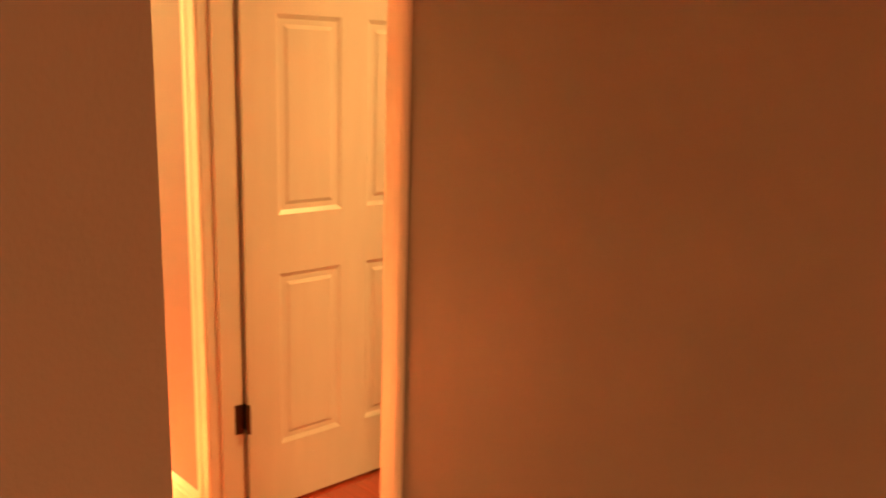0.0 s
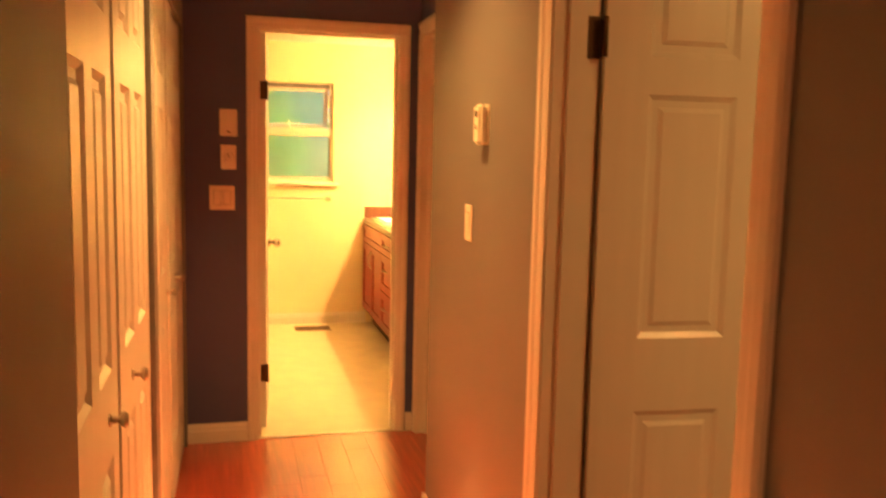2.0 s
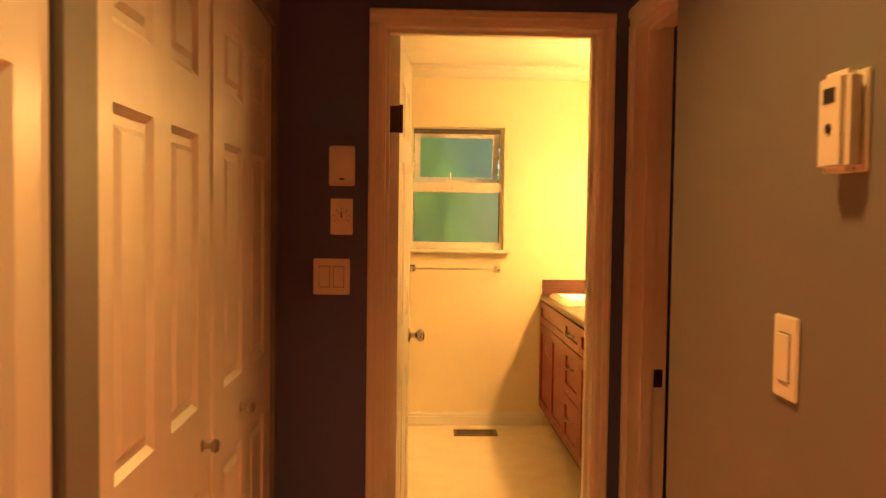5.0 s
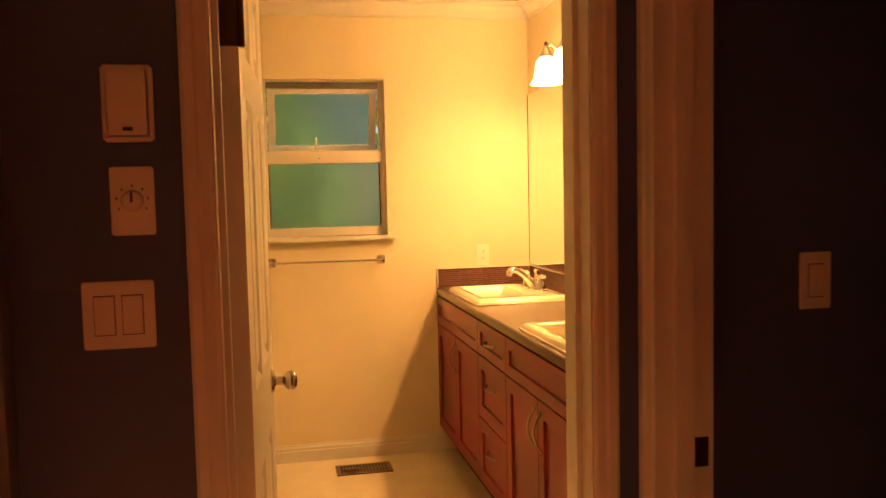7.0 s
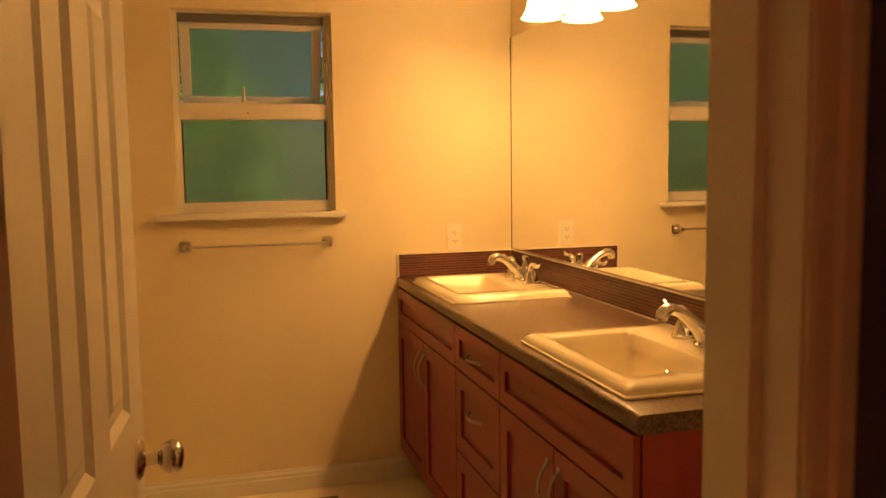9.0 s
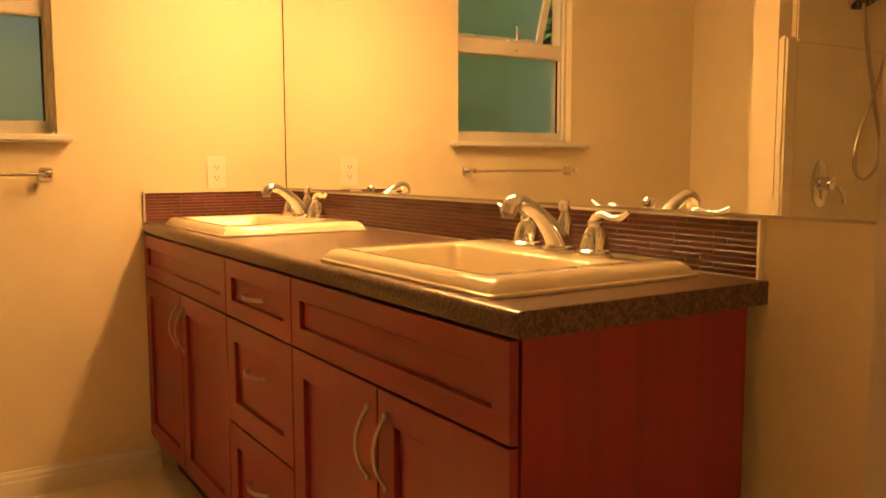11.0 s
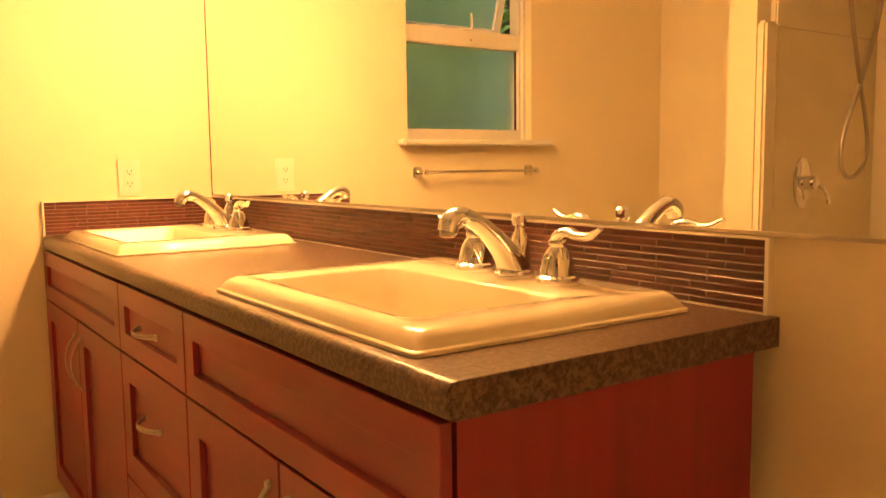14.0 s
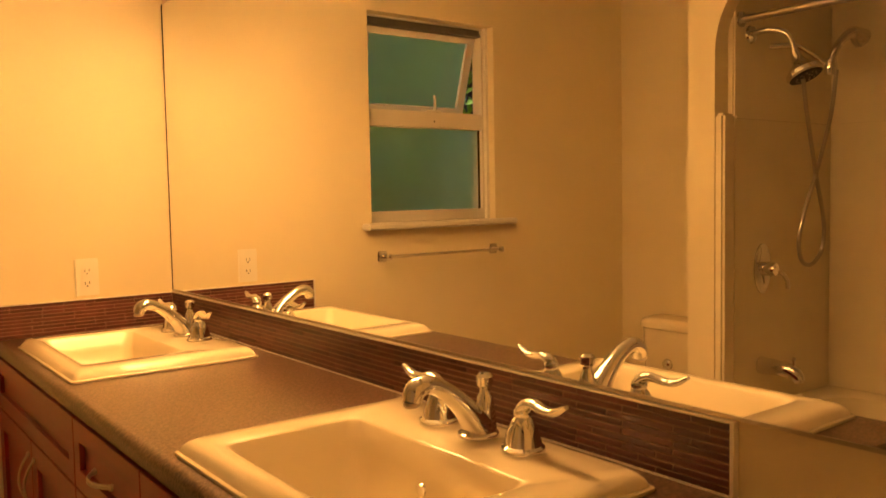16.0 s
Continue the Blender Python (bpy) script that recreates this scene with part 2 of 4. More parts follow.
# ---- hall structure ----
H, XR, XL = CEIL, 0.945, -0.015
structure("wall_hall_right", boxes(
    (XR, XR + 0.115, -6.5, 0.592, 0, H), (XR, XR + 0.115, 0.592, 1.438, 2.04, H), (XR, XR + 0.115, 1.438, 2.52, 0, H)), TAUPE, "taupe painted hall wall with a doorway")
structure("wall_hall_jog", boxes((XR, 3.2, 2.52, 2.63, 0, H)), TAUPE, "taupe painted wall return beside the second doorway")
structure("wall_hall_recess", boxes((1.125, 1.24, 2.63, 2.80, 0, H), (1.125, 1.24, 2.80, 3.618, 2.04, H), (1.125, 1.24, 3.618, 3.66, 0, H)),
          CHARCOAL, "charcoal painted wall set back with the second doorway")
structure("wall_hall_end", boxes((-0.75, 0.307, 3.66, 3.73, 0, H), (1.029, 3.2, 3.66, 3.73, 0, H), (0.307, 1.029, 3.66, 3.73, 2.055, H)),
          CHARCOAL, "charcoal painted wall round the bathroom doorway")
structure("wall_closet", boxes((-0.13, XL, 0.05, 0.78, 0, H), (-0.13, XL, 0.78, 3.60, 2.0, H), (-0.13, XL, 2.02, 2.13, 0, 2.0),
                               (-0.13, XL, 3.60, 3.66, 0, H)), TAUPE, "taupe wall with two closet openings")
structure("wall_entry", boxes((-3.5, -0.058, -0.38, -0.26, 0, H), (-0.2, -0.058, -0.26, 0.05, 0, H)), TAUPE, "taupe painted wall corner at the start of the hall")
structure("wall_closet_back", boxes((-0.78, -0.72, -0.26, 3.66, 0, H)), TAUPE)
structure("wall_back", boxes((-3.5, 1.06, -6.6, -6.5, 0, H)), TAUPE)
structure("wall_west", boxes((-3.6, -3.5, -6.6, -0.26, 0, H)), TAUPE)
structure("wall_east", boxes((3.2, 3.3, -0.7, 3.73, 0, H)), TAUPE)
structure("wall_bedroom", boxes((1.06, 3.2, -0.7, -0.6, 0, H)), TAUPE)
structure("ceiling", boxes((-3.6, 3.3, -6.6, 3.73, H, H + 0.08)), CEILW, "white ceiling over the hall")
structure("subfloor", boxes((-3.6, 3.3, -6.6, 3.675, -0.10, -0.012)), DARKIN)

# ---- bathroom structure ----
BC, BFZ = 2.42, -0.030
structure("wall_bath_south", boxes((-0.62, 0.307, 3.73, 3.80, BFZ - 0.02, BC), (1.029, XM, 3.73, 3.80, BFZ - 0.02, BC), (0.307, 1.029, 3.73, 3.80, 2.055, BC)), CREAM)
structure("wall_bath_east", boxes((XM, XM + 0.12, 3.73, YW + 0.14, BFZ - 0.02, BC)), CREAM, "cream painted wall behind the vanity and mirror")
WX0, WX1, WZ0, WZ1 = 0.385, 1.045, 1.182, 2.018
structure("wall_bath_north", boxes((-0.62, WX0, YW, YW + 0.14, BFZ - 0.02, BC), (WX1, XM, YW, YW + 0.14, BFZ - 0.02, BC), (WX0, WX1, YW, YW + 0.14, BFZ - 0.02, WZ0),
                                   (WX0, WX1, YW, YW + 0.14, WZ1, BC)), CREAM, "cream painted wall with a window")
structure("wall_bath_west", boxes((-0.62, -0.45, 3.80, YW, BFZ - 0.02, BC)), CREAM, "cream painted wall behind the toilet")
structure("wall_bath_partition", boxes((-0.45, 0.300, 5.553, 5.663, BFZ - 0.02, BC)), CREAM, "cream partition between toilet and tub")
structure("ceiling_bath", boxes((-0.62, XM + 0.12, 3.73, YW + 0.14, BC, BC + 0.08)), CEILW, "white bathroom ceiling")
structure("floor_bath", boxes((-0.62, XM + 0.02, 3.667, YW + 0.02, -0.10, BFZ)), VINYL, "cream sheet vinyl bathroom floor")


def arch_header():
    """Wall over the tub with rounded top corners to the opening."""
    bm = bmesh.new()
    y0, y1, z0, r = 3.80, 5.553, 2.06, 0.30
    prof = [(y0, BC), (y0, z0)]
    prof += [(y1 - r + r * math.sin(a), z0 - r + r * math.cos(a)) for a in [math.pi / 2 * i / 12 for i in range(0, 13)]]
    prof += [(y1, BC)]
    rings(bm, [[(0.235, y, z) for y, z in prof], [(0.300, y, z) for y, z in prof]])
    bmesh.ops.recalc_face_normals(bm, faces=bm.faces[:])
    return bm


structure("wall_tub_header", arch_header(), CREAM, "cream wall over the tub with rounded corners")


# ---- mouldings ----
def base_profile(h=0.095, d=0.013):
    return [(0, 0), (d, 0), (d, h * 0.62), (d * 0.75, h * 0.68), (d * 0.75, h * 0.80), (d * 0.35, h * 0.92), (d * 0.3, h), (0, h)]


def moulding(profile, a, b, out):
    """Run a profile (out from the wall, up) from a to b on the floor plan; out is the way off the wall."""
    bm = bmesh.new()
    rings(bm, [[(p[0] + out[0] * o, p[1] + out[1] * o, p[2] + u) for o, u in profile] for p in (a, b)])
    bmesh.ops.recalc_face_normals(bm, faces=bm.faces[:])
    return bm


def baseboard(a, b, out, mat=TRIM, z=0.0):
    return tagged(mesh_ob("baseboard", moulding(base_profile(), (*a, z), (*b, z), out), mat), "white painted baseboard along the wall", "", "", "structure")


baseboard((XR, 1.495), (XR, 2.63), (-1, 0))
baseboard((XR, -6.5), (XR, 0.538), (-1, 0))
baseboard((XR - 0.013, 2.63), (1.125, 2.63), (0, 1))
baseboard((XL, 3.66), (0.272, 3.66), (0, -1))
baseboard((1.075, 3.66), (1.108, 3.66), (0, -1))
baseboard((XL, 0.05), (XL, 0.78), (1, 0))
baseboard((-3.5, -0.38), (-0.058, -0.38), (0, -1))
baseboard((1.24, 3.66), (3.2, 3.66), (0, -1))
baseboard((-0.45, YW), (1.33, YW), (0, -1), z=BFZ)
baseboard((-0.45, 5.61), (-0.45, YW - 0.013), (1, 0), z=BFZ)
baseboard((XM, 3.80), (XM, 4.50), (-1, 0), z=BFZ)
baseboard((-0.437, 5.61), (0.300, 5.61), (0, 1), z=BFZ)
baseboard((1.075, 3.80), (XM - 0.013, 3.80), (0, 1), z=BFZ)

CROWN = [(0, 0), (0.012, 0), (0.018, 0.012), (0.045, 0.040), (0.055, 0.058), (0.075, 0.064), (0.078, 0.082), (0, 0.082)]
for a, b, o in (((-0.45, YW), (XM, YW), (0, -1)), ((XM, 3.80), (XM, YW - 0.07), (-1, 0)), ((-0.45, 5.61), (-0.45, YW - 0.07), (1, 0)),
                ((0.300, 3.80), (0.300, 5.61), (1, 0))):
    tagged(mesh_ob("crown_trim", moulding(CROWN, (*a, BC - 0.083), (*b, BC - 0.083), o), TRIM), "white crown moulding under the ceiling", "", "", "structure")


def casing(name, axis, plane, side, lo, hi, top, w=0.068, legs=(True, True)):
    """Door casing on a wall face: two legs and a head of moulded board, each a part. axis: that along which the opening runs."""
    root = thing(name, "white painted moulded door casing", "", "", "structure")
    t = 0.016

    def board(u0, u1, z0, z1, upright):
        prof = [(0, 0), (w, 0), (w, t * 0.7), (w * 0.86, t), (w * 0.55, t), (w * 0.42, t * 0.72), (w * 0.12, t * 0.6), (0, t * 0.45)]
        bm = bmesh.new()
        loops = []
        for e in (0, 1):
            loop = []
            for d, o in prof:
                if upright:
                    u = u0 + d if u1 > u0 else u0 - d
                    z = (z0, z1)[e]
                else:
                    u, z = (u0, u1)[e], z0 + d
                n = plane + side * o
                loop.append((u, n, z) if axis == 0 else (n, u, z))
            loops.append(loop)
        rings(bm, loops)
        bmesh.ops.recalc_face_normals(bm, faces=bm.faces[:])
        return bm
    if legs[0]:
        part("casing_leg", board(lo, lo - w, 0, top, True), TRIM, root)
    if legs[1]:
        part("casing_leg", board(hi, hi + w, 0, top, True), TRIM, root)
    part("casing_head", board(lo - w, hi + w, top, 0, False), TRIM, root)
    return root


def jamb(name, axis, lo, hi, n0, n1, top, stop):
    """Door lining with a stop strip."""
    root = thing(name, "white painted door jamb", "", "", "structure")
    t, s = 0.018, 0.012

    def b(u0, u1, a0, a1, z0, z1):
        return boxes((u0, u1, a0, a1, z0, z1)) if axis == 0 else boxes((a0, a1, u0, u1, z0, z1))
    part("jamb_side", b(lo - t, lo, n0, n1, 0, top + t), TRIM, root)
    part("jamb_side", b(hi, hi + t, n0, n1, 0, top + t), TRIM, root)
    part("jamb_head", b(lo, hi, n0, n1, top, top + t), TRIM, root)
    part("door_stop", b(lo, lo + s, stop, stop + 0.035, 0, top), TRIM, root)
    part("door_stop", b(hi - s, hi, stop, stop + 0.035, 0, top), TRIM, root)
    part("door_stop", b(lo + s, hi - s, stop, stop + 0.035, top - s, top), TRIM, root)
    return root


BD0, BD1, DT = 0.326, 1.016, 2.022
casing("bathroom_door_trim", 0, 3.66, -1, BD0 - 0.004, BD1 + 0.004, DT + 0.004, w=0.049)
casing("bathroom_door_trim", 0, 3.80, 1, BD0 - 0.004, BD1 + 0.004, DT + 0.004)
jamb("bathroom_door_jamb", 0, BD0, BD1, 3.658, 3.802, DT, 3.71)
casing("hall_door_trim", 1, XR, -1, 0.606, 1.424, 2.03)
jamb("hall_door_jamb", 1, 0.610, 1.420, XR - 0.002, XR + 0.117, 2.022, XR + 0.035)
casing("recess_door_trim", 1, 1.125, -1, 2.822, 3.596, 2.03, w=0.060)
rj = jamb("recess_door_jamb", 1, 2.818, 3.600, 1.123, 1.242, 2.022, 1.160)
part("strike_plate", boxes((1.203, 1.231, 3.598, 3.6015, 0.868, 0.926)), BRONZE, rj, "dark bronze strike plate")
tagged(mesh_ob("threshold", boxes((BD0, BD1, 3.664, 3.6805, -0.045, 0.004)), ALU), "thin metal strip between laminate and vinyl", "", "", "structure")


# ---- doors ----
def panel_leaf(bm, w, h, th, cols, rows, depth=0.008):
    """A moulded door leaf in x 0..w, y 0..th, z 0..h: frame boards with sunk, fielded panels on both faces."""
    xs, zs = [0.0], [0.0]
    for a, b in cols:
        xs += [a, b]
    for a, b in rows:
        zs += [a, b]
    xs.append(w)
    zs.append(h)
    for i in range(len(xs) - 1):
        for j in range(len(zs) - 1):
            x0, x1, z0, z1 = xs[i], xs[i + 1], zs[j], zs[j + 1]
            if i % 2 and j % 2:
                for y, s in ((0.0, 1), (th, -1)):
                    m, q = 0.014, 0.030
                    lo = [(x0, y, z0), (x1, y, z0), (x1, y, z1), (x0, y, z1)]
                    l2 = [(x0 + m, y + s * depth, z0 + m), (x1 - m, y + s * depth, z0 + m), (x1 - m, y + s * depth, z1 - m), (x0 + m, y + s * depth, z1 - m)]
                    l3 = [(x0 + q, y + s * depth, z0 + q), (x1 - q, y + s * depth, z0 + q), (x1 - q, y + s * depth, z1 - q), (x0 + q, y + s * depth, z1 - q)]
                    q2 = q + 0.012
                    l4 = [(x0 + q2, y + s * 0.002, z0 + q2), (x1 - q2, y + s * 0.002, z0 + q2), (x1 - q2, y + s * 0.002, z1 - q2), (x0 + q2, y + s * 0.002, z1 - q2)]
                    rings(bm, [lo, l2, l3, l4], caps=(False, True))
            else:
                for y in (0.0, th):
                    bm.faces.new([bm.verts.new(p) for p in ((x0, y, z0), (x1, y, z0), (x1, y, z1), (x0, y, z1))])
    for p in (((0, 0, 0), (0, th, 0), (0, th, h), (0, 0, h)), ((w, 0, 0), (w, th, 0), (w, th, h), (w, 0, h)),
              ((0, 0, 0), (w, 0, 0), (w, th, 0), (0, th, 0)), ((0, 0, h), (w, 0, h), (w, th, h), (0, th, h))):
        bm.faces.new([bm.verts.new(q) for q in p])
    bmesh.ops.remove_doubles(bm, verts=bm.verts[:], dist=0.0004)
    bmesh.ops.recalc_face_normals(bm, faces=bm.faces[:])
    return bm


def six_panel(w, h):
    st = 0.115
    pw = (w - 2 * st - 0.10) / 2
    cols = [(st, st + pw), (st + pw + 0.10, w - st)]
    rows = [(0.215, 0.800), (0.990, 1.600), (1.690, 1.885)]
    return cols, [(a * h / 2.02, b * h / 2.02) for a, b in rows]


def hinge(parent, x, z):
    bm = boxes((x - 0.001, x + 0.002, -0.003, 0.034, z - 0.045, z + 0.045))
    hb = part("hinge", bm, BRONZE, parent, "dark bronze hinge")
    part("hinge_pin", lathe([(0.006, -0.047), (0.007, -0.045), (0.007, 0.045), (0.006, 0.049)], 10, (x - 0.004, -0.006, z)), BRONZE, hb, smooth=True)


def knob_set(parent, x, z, th, mat):
    for s, y in ((-1, 0.0), (1, th)):
        prof = [(0.032, 0), (0.032, 0.003), (0.028, 0.007), (0.016, 0.009), (0.0115, 0.013), (0.0115, 0.030), (0.017, 0.034), (0.0235, 0.041), (0.0265, 0.050), (0.0255, 0.059), (0.0195, 0.065), (0.0100, 0.068), (0.003, 0.0685)]
        part("door_knob", lathe([(r, y + s * h) for r, h in prof], 24, (x, 0, z), axis=1), mat, parent, "satin nickel door knob", smooth=True)


def hinged_door(name, label, w, h, m, knob_mat=None, low=0.30, jamb_leaf=False):
    root = thing(name, label, "door", at=m)
    cols, rows = six_panel(w, h)
    leaf = part("door_leaf", panel_leaf(bmesh.new(), w, h, 0.035, cols, rows), DOORW, root)
    leaf.location.z = 0.012
    for z in (low, h - 0.275):
        hinge(root, 0.0, z)
        if jamb_leaf:
            part("hinge_leaf", bevelled(boxes((-0.040, -0.010, 0.0125, 0.0155, z - 0.050, z + 0.050)), 0.001, 1), BRONZE, root, "dark bronze hinge leaf on the jamb")
    if knob_mat:
        knob_set(root, w - 0.068, 0.915, 0.035, knob_mat)
        part("latch_plate", boxes((w - 0.001, w + 0.002, 0.006, 0.029, 0.888, 0.942)), knob_mat, root)
    return root


hinged_door("bathroom_door", "white six-panel bathroom door standing open against the tub side", 0.655, 2.015, pose(0.369, 3.805, 0, 0, 0, 86.6), SATIN)
hinged_door("bedroom_door", "white six-panel door swung open into the side room", 0.80, 2.005, pose(1.070, 1.402, 0, 0, 0, -4), SATIN, 0.345, True)


def bifold(name, label, y0, y1, knobs, h=1.98):
    """Two broad leaves with two columns of three panels each, hanging in a closet opening on the hall's west wall."""
    root = thing(name, label, "closet door", "hall closet doors")
    w = (y1 - y0 - 0.012) / 2 - 0.003
    st = w * 0.147
    pw = (w - 3 * st) / 2
    cols = [(st, st + pw), (2 * st + pw, w - st)]
    for i, turn in enumerate((0.5, -0.4)):
        base = y0 + 0.006 + i * (w + 0.003)
        bm = panel_leaf(bmesh.new(), w, h, 0.030, cols, [(0.22, 0.80), (0.98, 1.57), (1.69, 1.87)], 0.010)
        leaf = part("closet_leaf", bm, DOORW, root)
        leaf.matrix_basis = pose(-0.034, base, 0.012, 0, 0, 90 + turn)
        prof = [(0.013, 0), (0.013, -0.003), (0.007, -0.006), (0.006, -0.018), (0.014, -0.024), (0.016, -0.031), (0.011, -0.037)]
        part("closet_knob", lathe(prof, 18, (knobs[i] - base, 0, 0.890), axis=1), NICKEL, leaf, "small metal closet knob", smooth=True)
    part("door_track", boxes((-0.060, -0.030, y0, y1, h + 0.013, h + 0.0195)), ALU, root)
    return root


bifold("closet_bifold_door", "white panelled bifold closet door, closed", 0.78, 2.02, (1.25, 1.60))
bifold("closet_bifold_door", "white panelled bifold closet door beside the end wall, closed", 2.13, 3.60, (2.79, 3.16))


# ---- wall plates ----
def wall_plate(root, w, h):
    """Plate in local x (width) and z, facing -y, centred on the origin."""
    bm = bevelled(boxes((-w / 2, w / 2, -0.006, 0, -h / 2, h / 2)), 0.0025, 2)
    p = part("plate", bm, PLASTIC, root)
    return p


def rocker_switch(name, label, m, gangs=1):
    root = thing(name, label, "light switch", at=m)
    w = 0.072 + 0.046 * (gangs - 1)
    wall_plate(root, w, 0.117)
    for g in range(gangs):
        cx = (g - (gangs - 1) / 2) * 0.046
        part("rocker_frame", boxes((cx - 0.0175, cx + 0.0175, -0.0068, -0.0058, -0.0345, 0.0345)), SEAM, root)
        part("rocker", bevelled(boxes((cx - 0.0163, cx + 0.0163, -0.0095, -0.006, -0.033, 0.033)), 0.001, 1), PLASTIC, root)
    return root


def fan_timer(name, label, m):
    root = thing(name, label, "control", at=m)
    part("housing", bevelled(boxes((-0.041, 0.041, -0.022, 0, -0.064, 0.064)), 0.004, 2), PLASTIC, root)
    part("cover", bevelled(boxes((-0.034, 0.034, -0.026, -0.021, -0.056, 0.056)), 0.003, 2), PLASTIC, root)
    part("slot", boxes((-0.008, 0.008, -0.0268, -0.0255, -0.046, -0.040)), DARKP, root)
    return root


def dial_plate(name, label, m):
    root = thing(name, label, "control", at=m)
    wall_plate(root, 0.072, 0.117)
    part("dial", lathe([(0.019, -0.006), (0.018, -0.013), (0.015, -0.017), (0.004, -0.018)], 24, axis=1), PLASTIC, root, smooth=True)
    part("pointer", boxes((-0.002, 0.002, -0.0195, -0.0175, -0.002, 0.016)), DARKP, root)
    for a in range(-120, 121, 40):
        x, z = 0.026 * math.sin(radians(a)), 0.026 * math.cos(radians(a))
        part("tick", boxes((x - 0.001, x + 0.001, -0.0072, -0.0055, z - 0.0025, z + 0.0025)), DARKP, root)
    return root


def outlet(name, label, m):
    root = thing(name, label, "outlet", at=m)
    wall_plate(root, 0.072, 0.117)
    for z in (0.0195, -0.0195):
        part("socket", bevelled(boxes((-0.0165, 0.0165, -0.008, -0.0055, z - 0.014, z + 0.014)), 0.002, 2), PLASTIC, root)
        part("slot", boxes((-0.0075, -0.0055, -0.0088, -0.0075, z - 0.003, z + 0.006)), DARKP, root)
        part("slot", boxes((0.0055, 0.0075, -0.0088, -0.0075, z - 0.002, z + 0.006)), DARKP, root)
        part("slot", boxes((-0.002, 0.002, -0.0088, -0.0075, z - 0.010, z - 0.006)), DARKP, root)
    return root


fan_timer("fan_control", "ivory wall control box with a hinged cover", pose(0.189, 3.66, 1.570))
dial_plate("dial_switch", "ivory wall plate with a round dial", pose(0.188, 3.66, 1.4065))
rocker_switch("light_switch", "ivory double rocker light switch", pose(0.157, 3.66, 1.212), 2)
rocker_switch("light_switch", "ivory single light switch on the taupe hall wall", pose(XR, 2.100, 1.226, 0, 0, -90))
rocker_switch("light_switch", "ivory single light switch inside the dark side room", pose(1.503, 3.66, 1.212))
outlet("outlet", "ivory double outlet over the counter", pose(1.565, YW, 1.052))


def thermostat(m):
    root = thing("thermostat", "white wall thermostat with a small display", "thermostat", at=m)
    part("back_plate", bevelled(boxes((-0.036, 0.036, -0.006, 0, -0.060, 0.060)), 0.002, 2), PLASTIC, root)
    part("body", bevelled(boxes((-0.033, 0.033, -0.032, -0.005, -0.060, 0.060)), 0.008, 3), PLASTIC, root, smooth=True)
    part("display", boxes((-0.014, 0.012, -0.0328, -0.031, 0.022, 0.040)), DARKP, root)
    part("button", lathe([(0.006, -0.031), (0.006, -0.034), (0.004, -0.035)], 12, (0, 0, -0.008), axis=1), SEAM, root)
    return root


thermostat(pose(XR, 1.945, 1.535, 0, 0, -90))

# ---- ceiling lights ----
hl = thing("recessed_light", "lit recessed ceiling downlight in the hall", "ceiling light", at=pose(0.47, 1.95, H))
part("trim_ring", lathe([(0.068, -0.002), (0.070, -0.006), (0.095, -0.006), (0.098, -0.001)], 32, caps=(False, False)), TRIM, hl, "white trim ring", smooth=True)
part("lens", lathe([(0.068, -0.001), (0.066, -0.004), (0.02, -0.0045)], 28), DOMEG, hl, "lit lens")
el = thing("ceiling_light", "lit round flush dome ceiling light in the entry room", "ceiling light", at=pose(-1.9, -3.0, H))
part("base_ring", lathe([(0.190, 0.0), (0.195, -0.012), (0.190, -0.028), (0.178, -0.030)], 32), NICKEL, el, smooth=True)
part("dome", lathe([(0.178, -0.028), (0.168, -0.055), (0.135, -0.082), (0.085, -0.100), (0.02, -0.107)], 32, caps=(False, True)), DOMEG, el, smooth=True)


# dome out of view, added to go with the side room's extra lamp
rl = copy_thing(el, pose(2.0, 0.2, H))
tagged(rl, "unseen dome light added in the side room to light the open door")


# ---- vanity light ----
vl = thing("vanity_light", "lit four-shade vanity light with opal bell shades above the mirror", "wall light")
part("wall_bar", bevelled(boxes((XM - 0.022, XM, 5.12, 6.16, 2.035, 2.105)), 0.006, 2), NICKEL, vl)
SHADE = [(0.024, 0.130), (0.030, 0.127), (0.044, 0.112), (0.050, 0.090), (0.053, 0.060), (0.058, 0.032), (0.068, 0.012), (0.078, 0.0)]
for sy in SHADE_Y:
    arm = part("arm", tube(smooth_path([(XM - 0.02, sy, 2.07), (XM - 0.05, sy, 2.092), (1.775, sy, 2.105), (1.752, sy, 2.092)]), 0.007), NICKEL, vl, smooth=True)
    part("finial", lathe([(0.004, 0.0), (0.009, 0.006), (0.009, 0.012), (0.004, 0.018), (0.001, 0.022)], 14, (1.752, sy, 2.098)), BRONZE, arm, smooth=True)
    part("socket_cup", lathe([(0.010, 2.098), (0.014, 2.088), (0.026, 2.062), (0.030, 2.045), (0.028, 2.043)], 20, (1.752, sy, 0)), NICKEL, arm, smooth=True)
    part("shade", lathe([(r, 1.915 + h) for r, h in SHADE] + [(r - 0.003, 1.915 + h) for r, h in SHADE[::-1]], 28, (1.752, sy, 0), caps=(False, False)), SHADEG, vl, "lit opal glass bell shade", smooth=True)


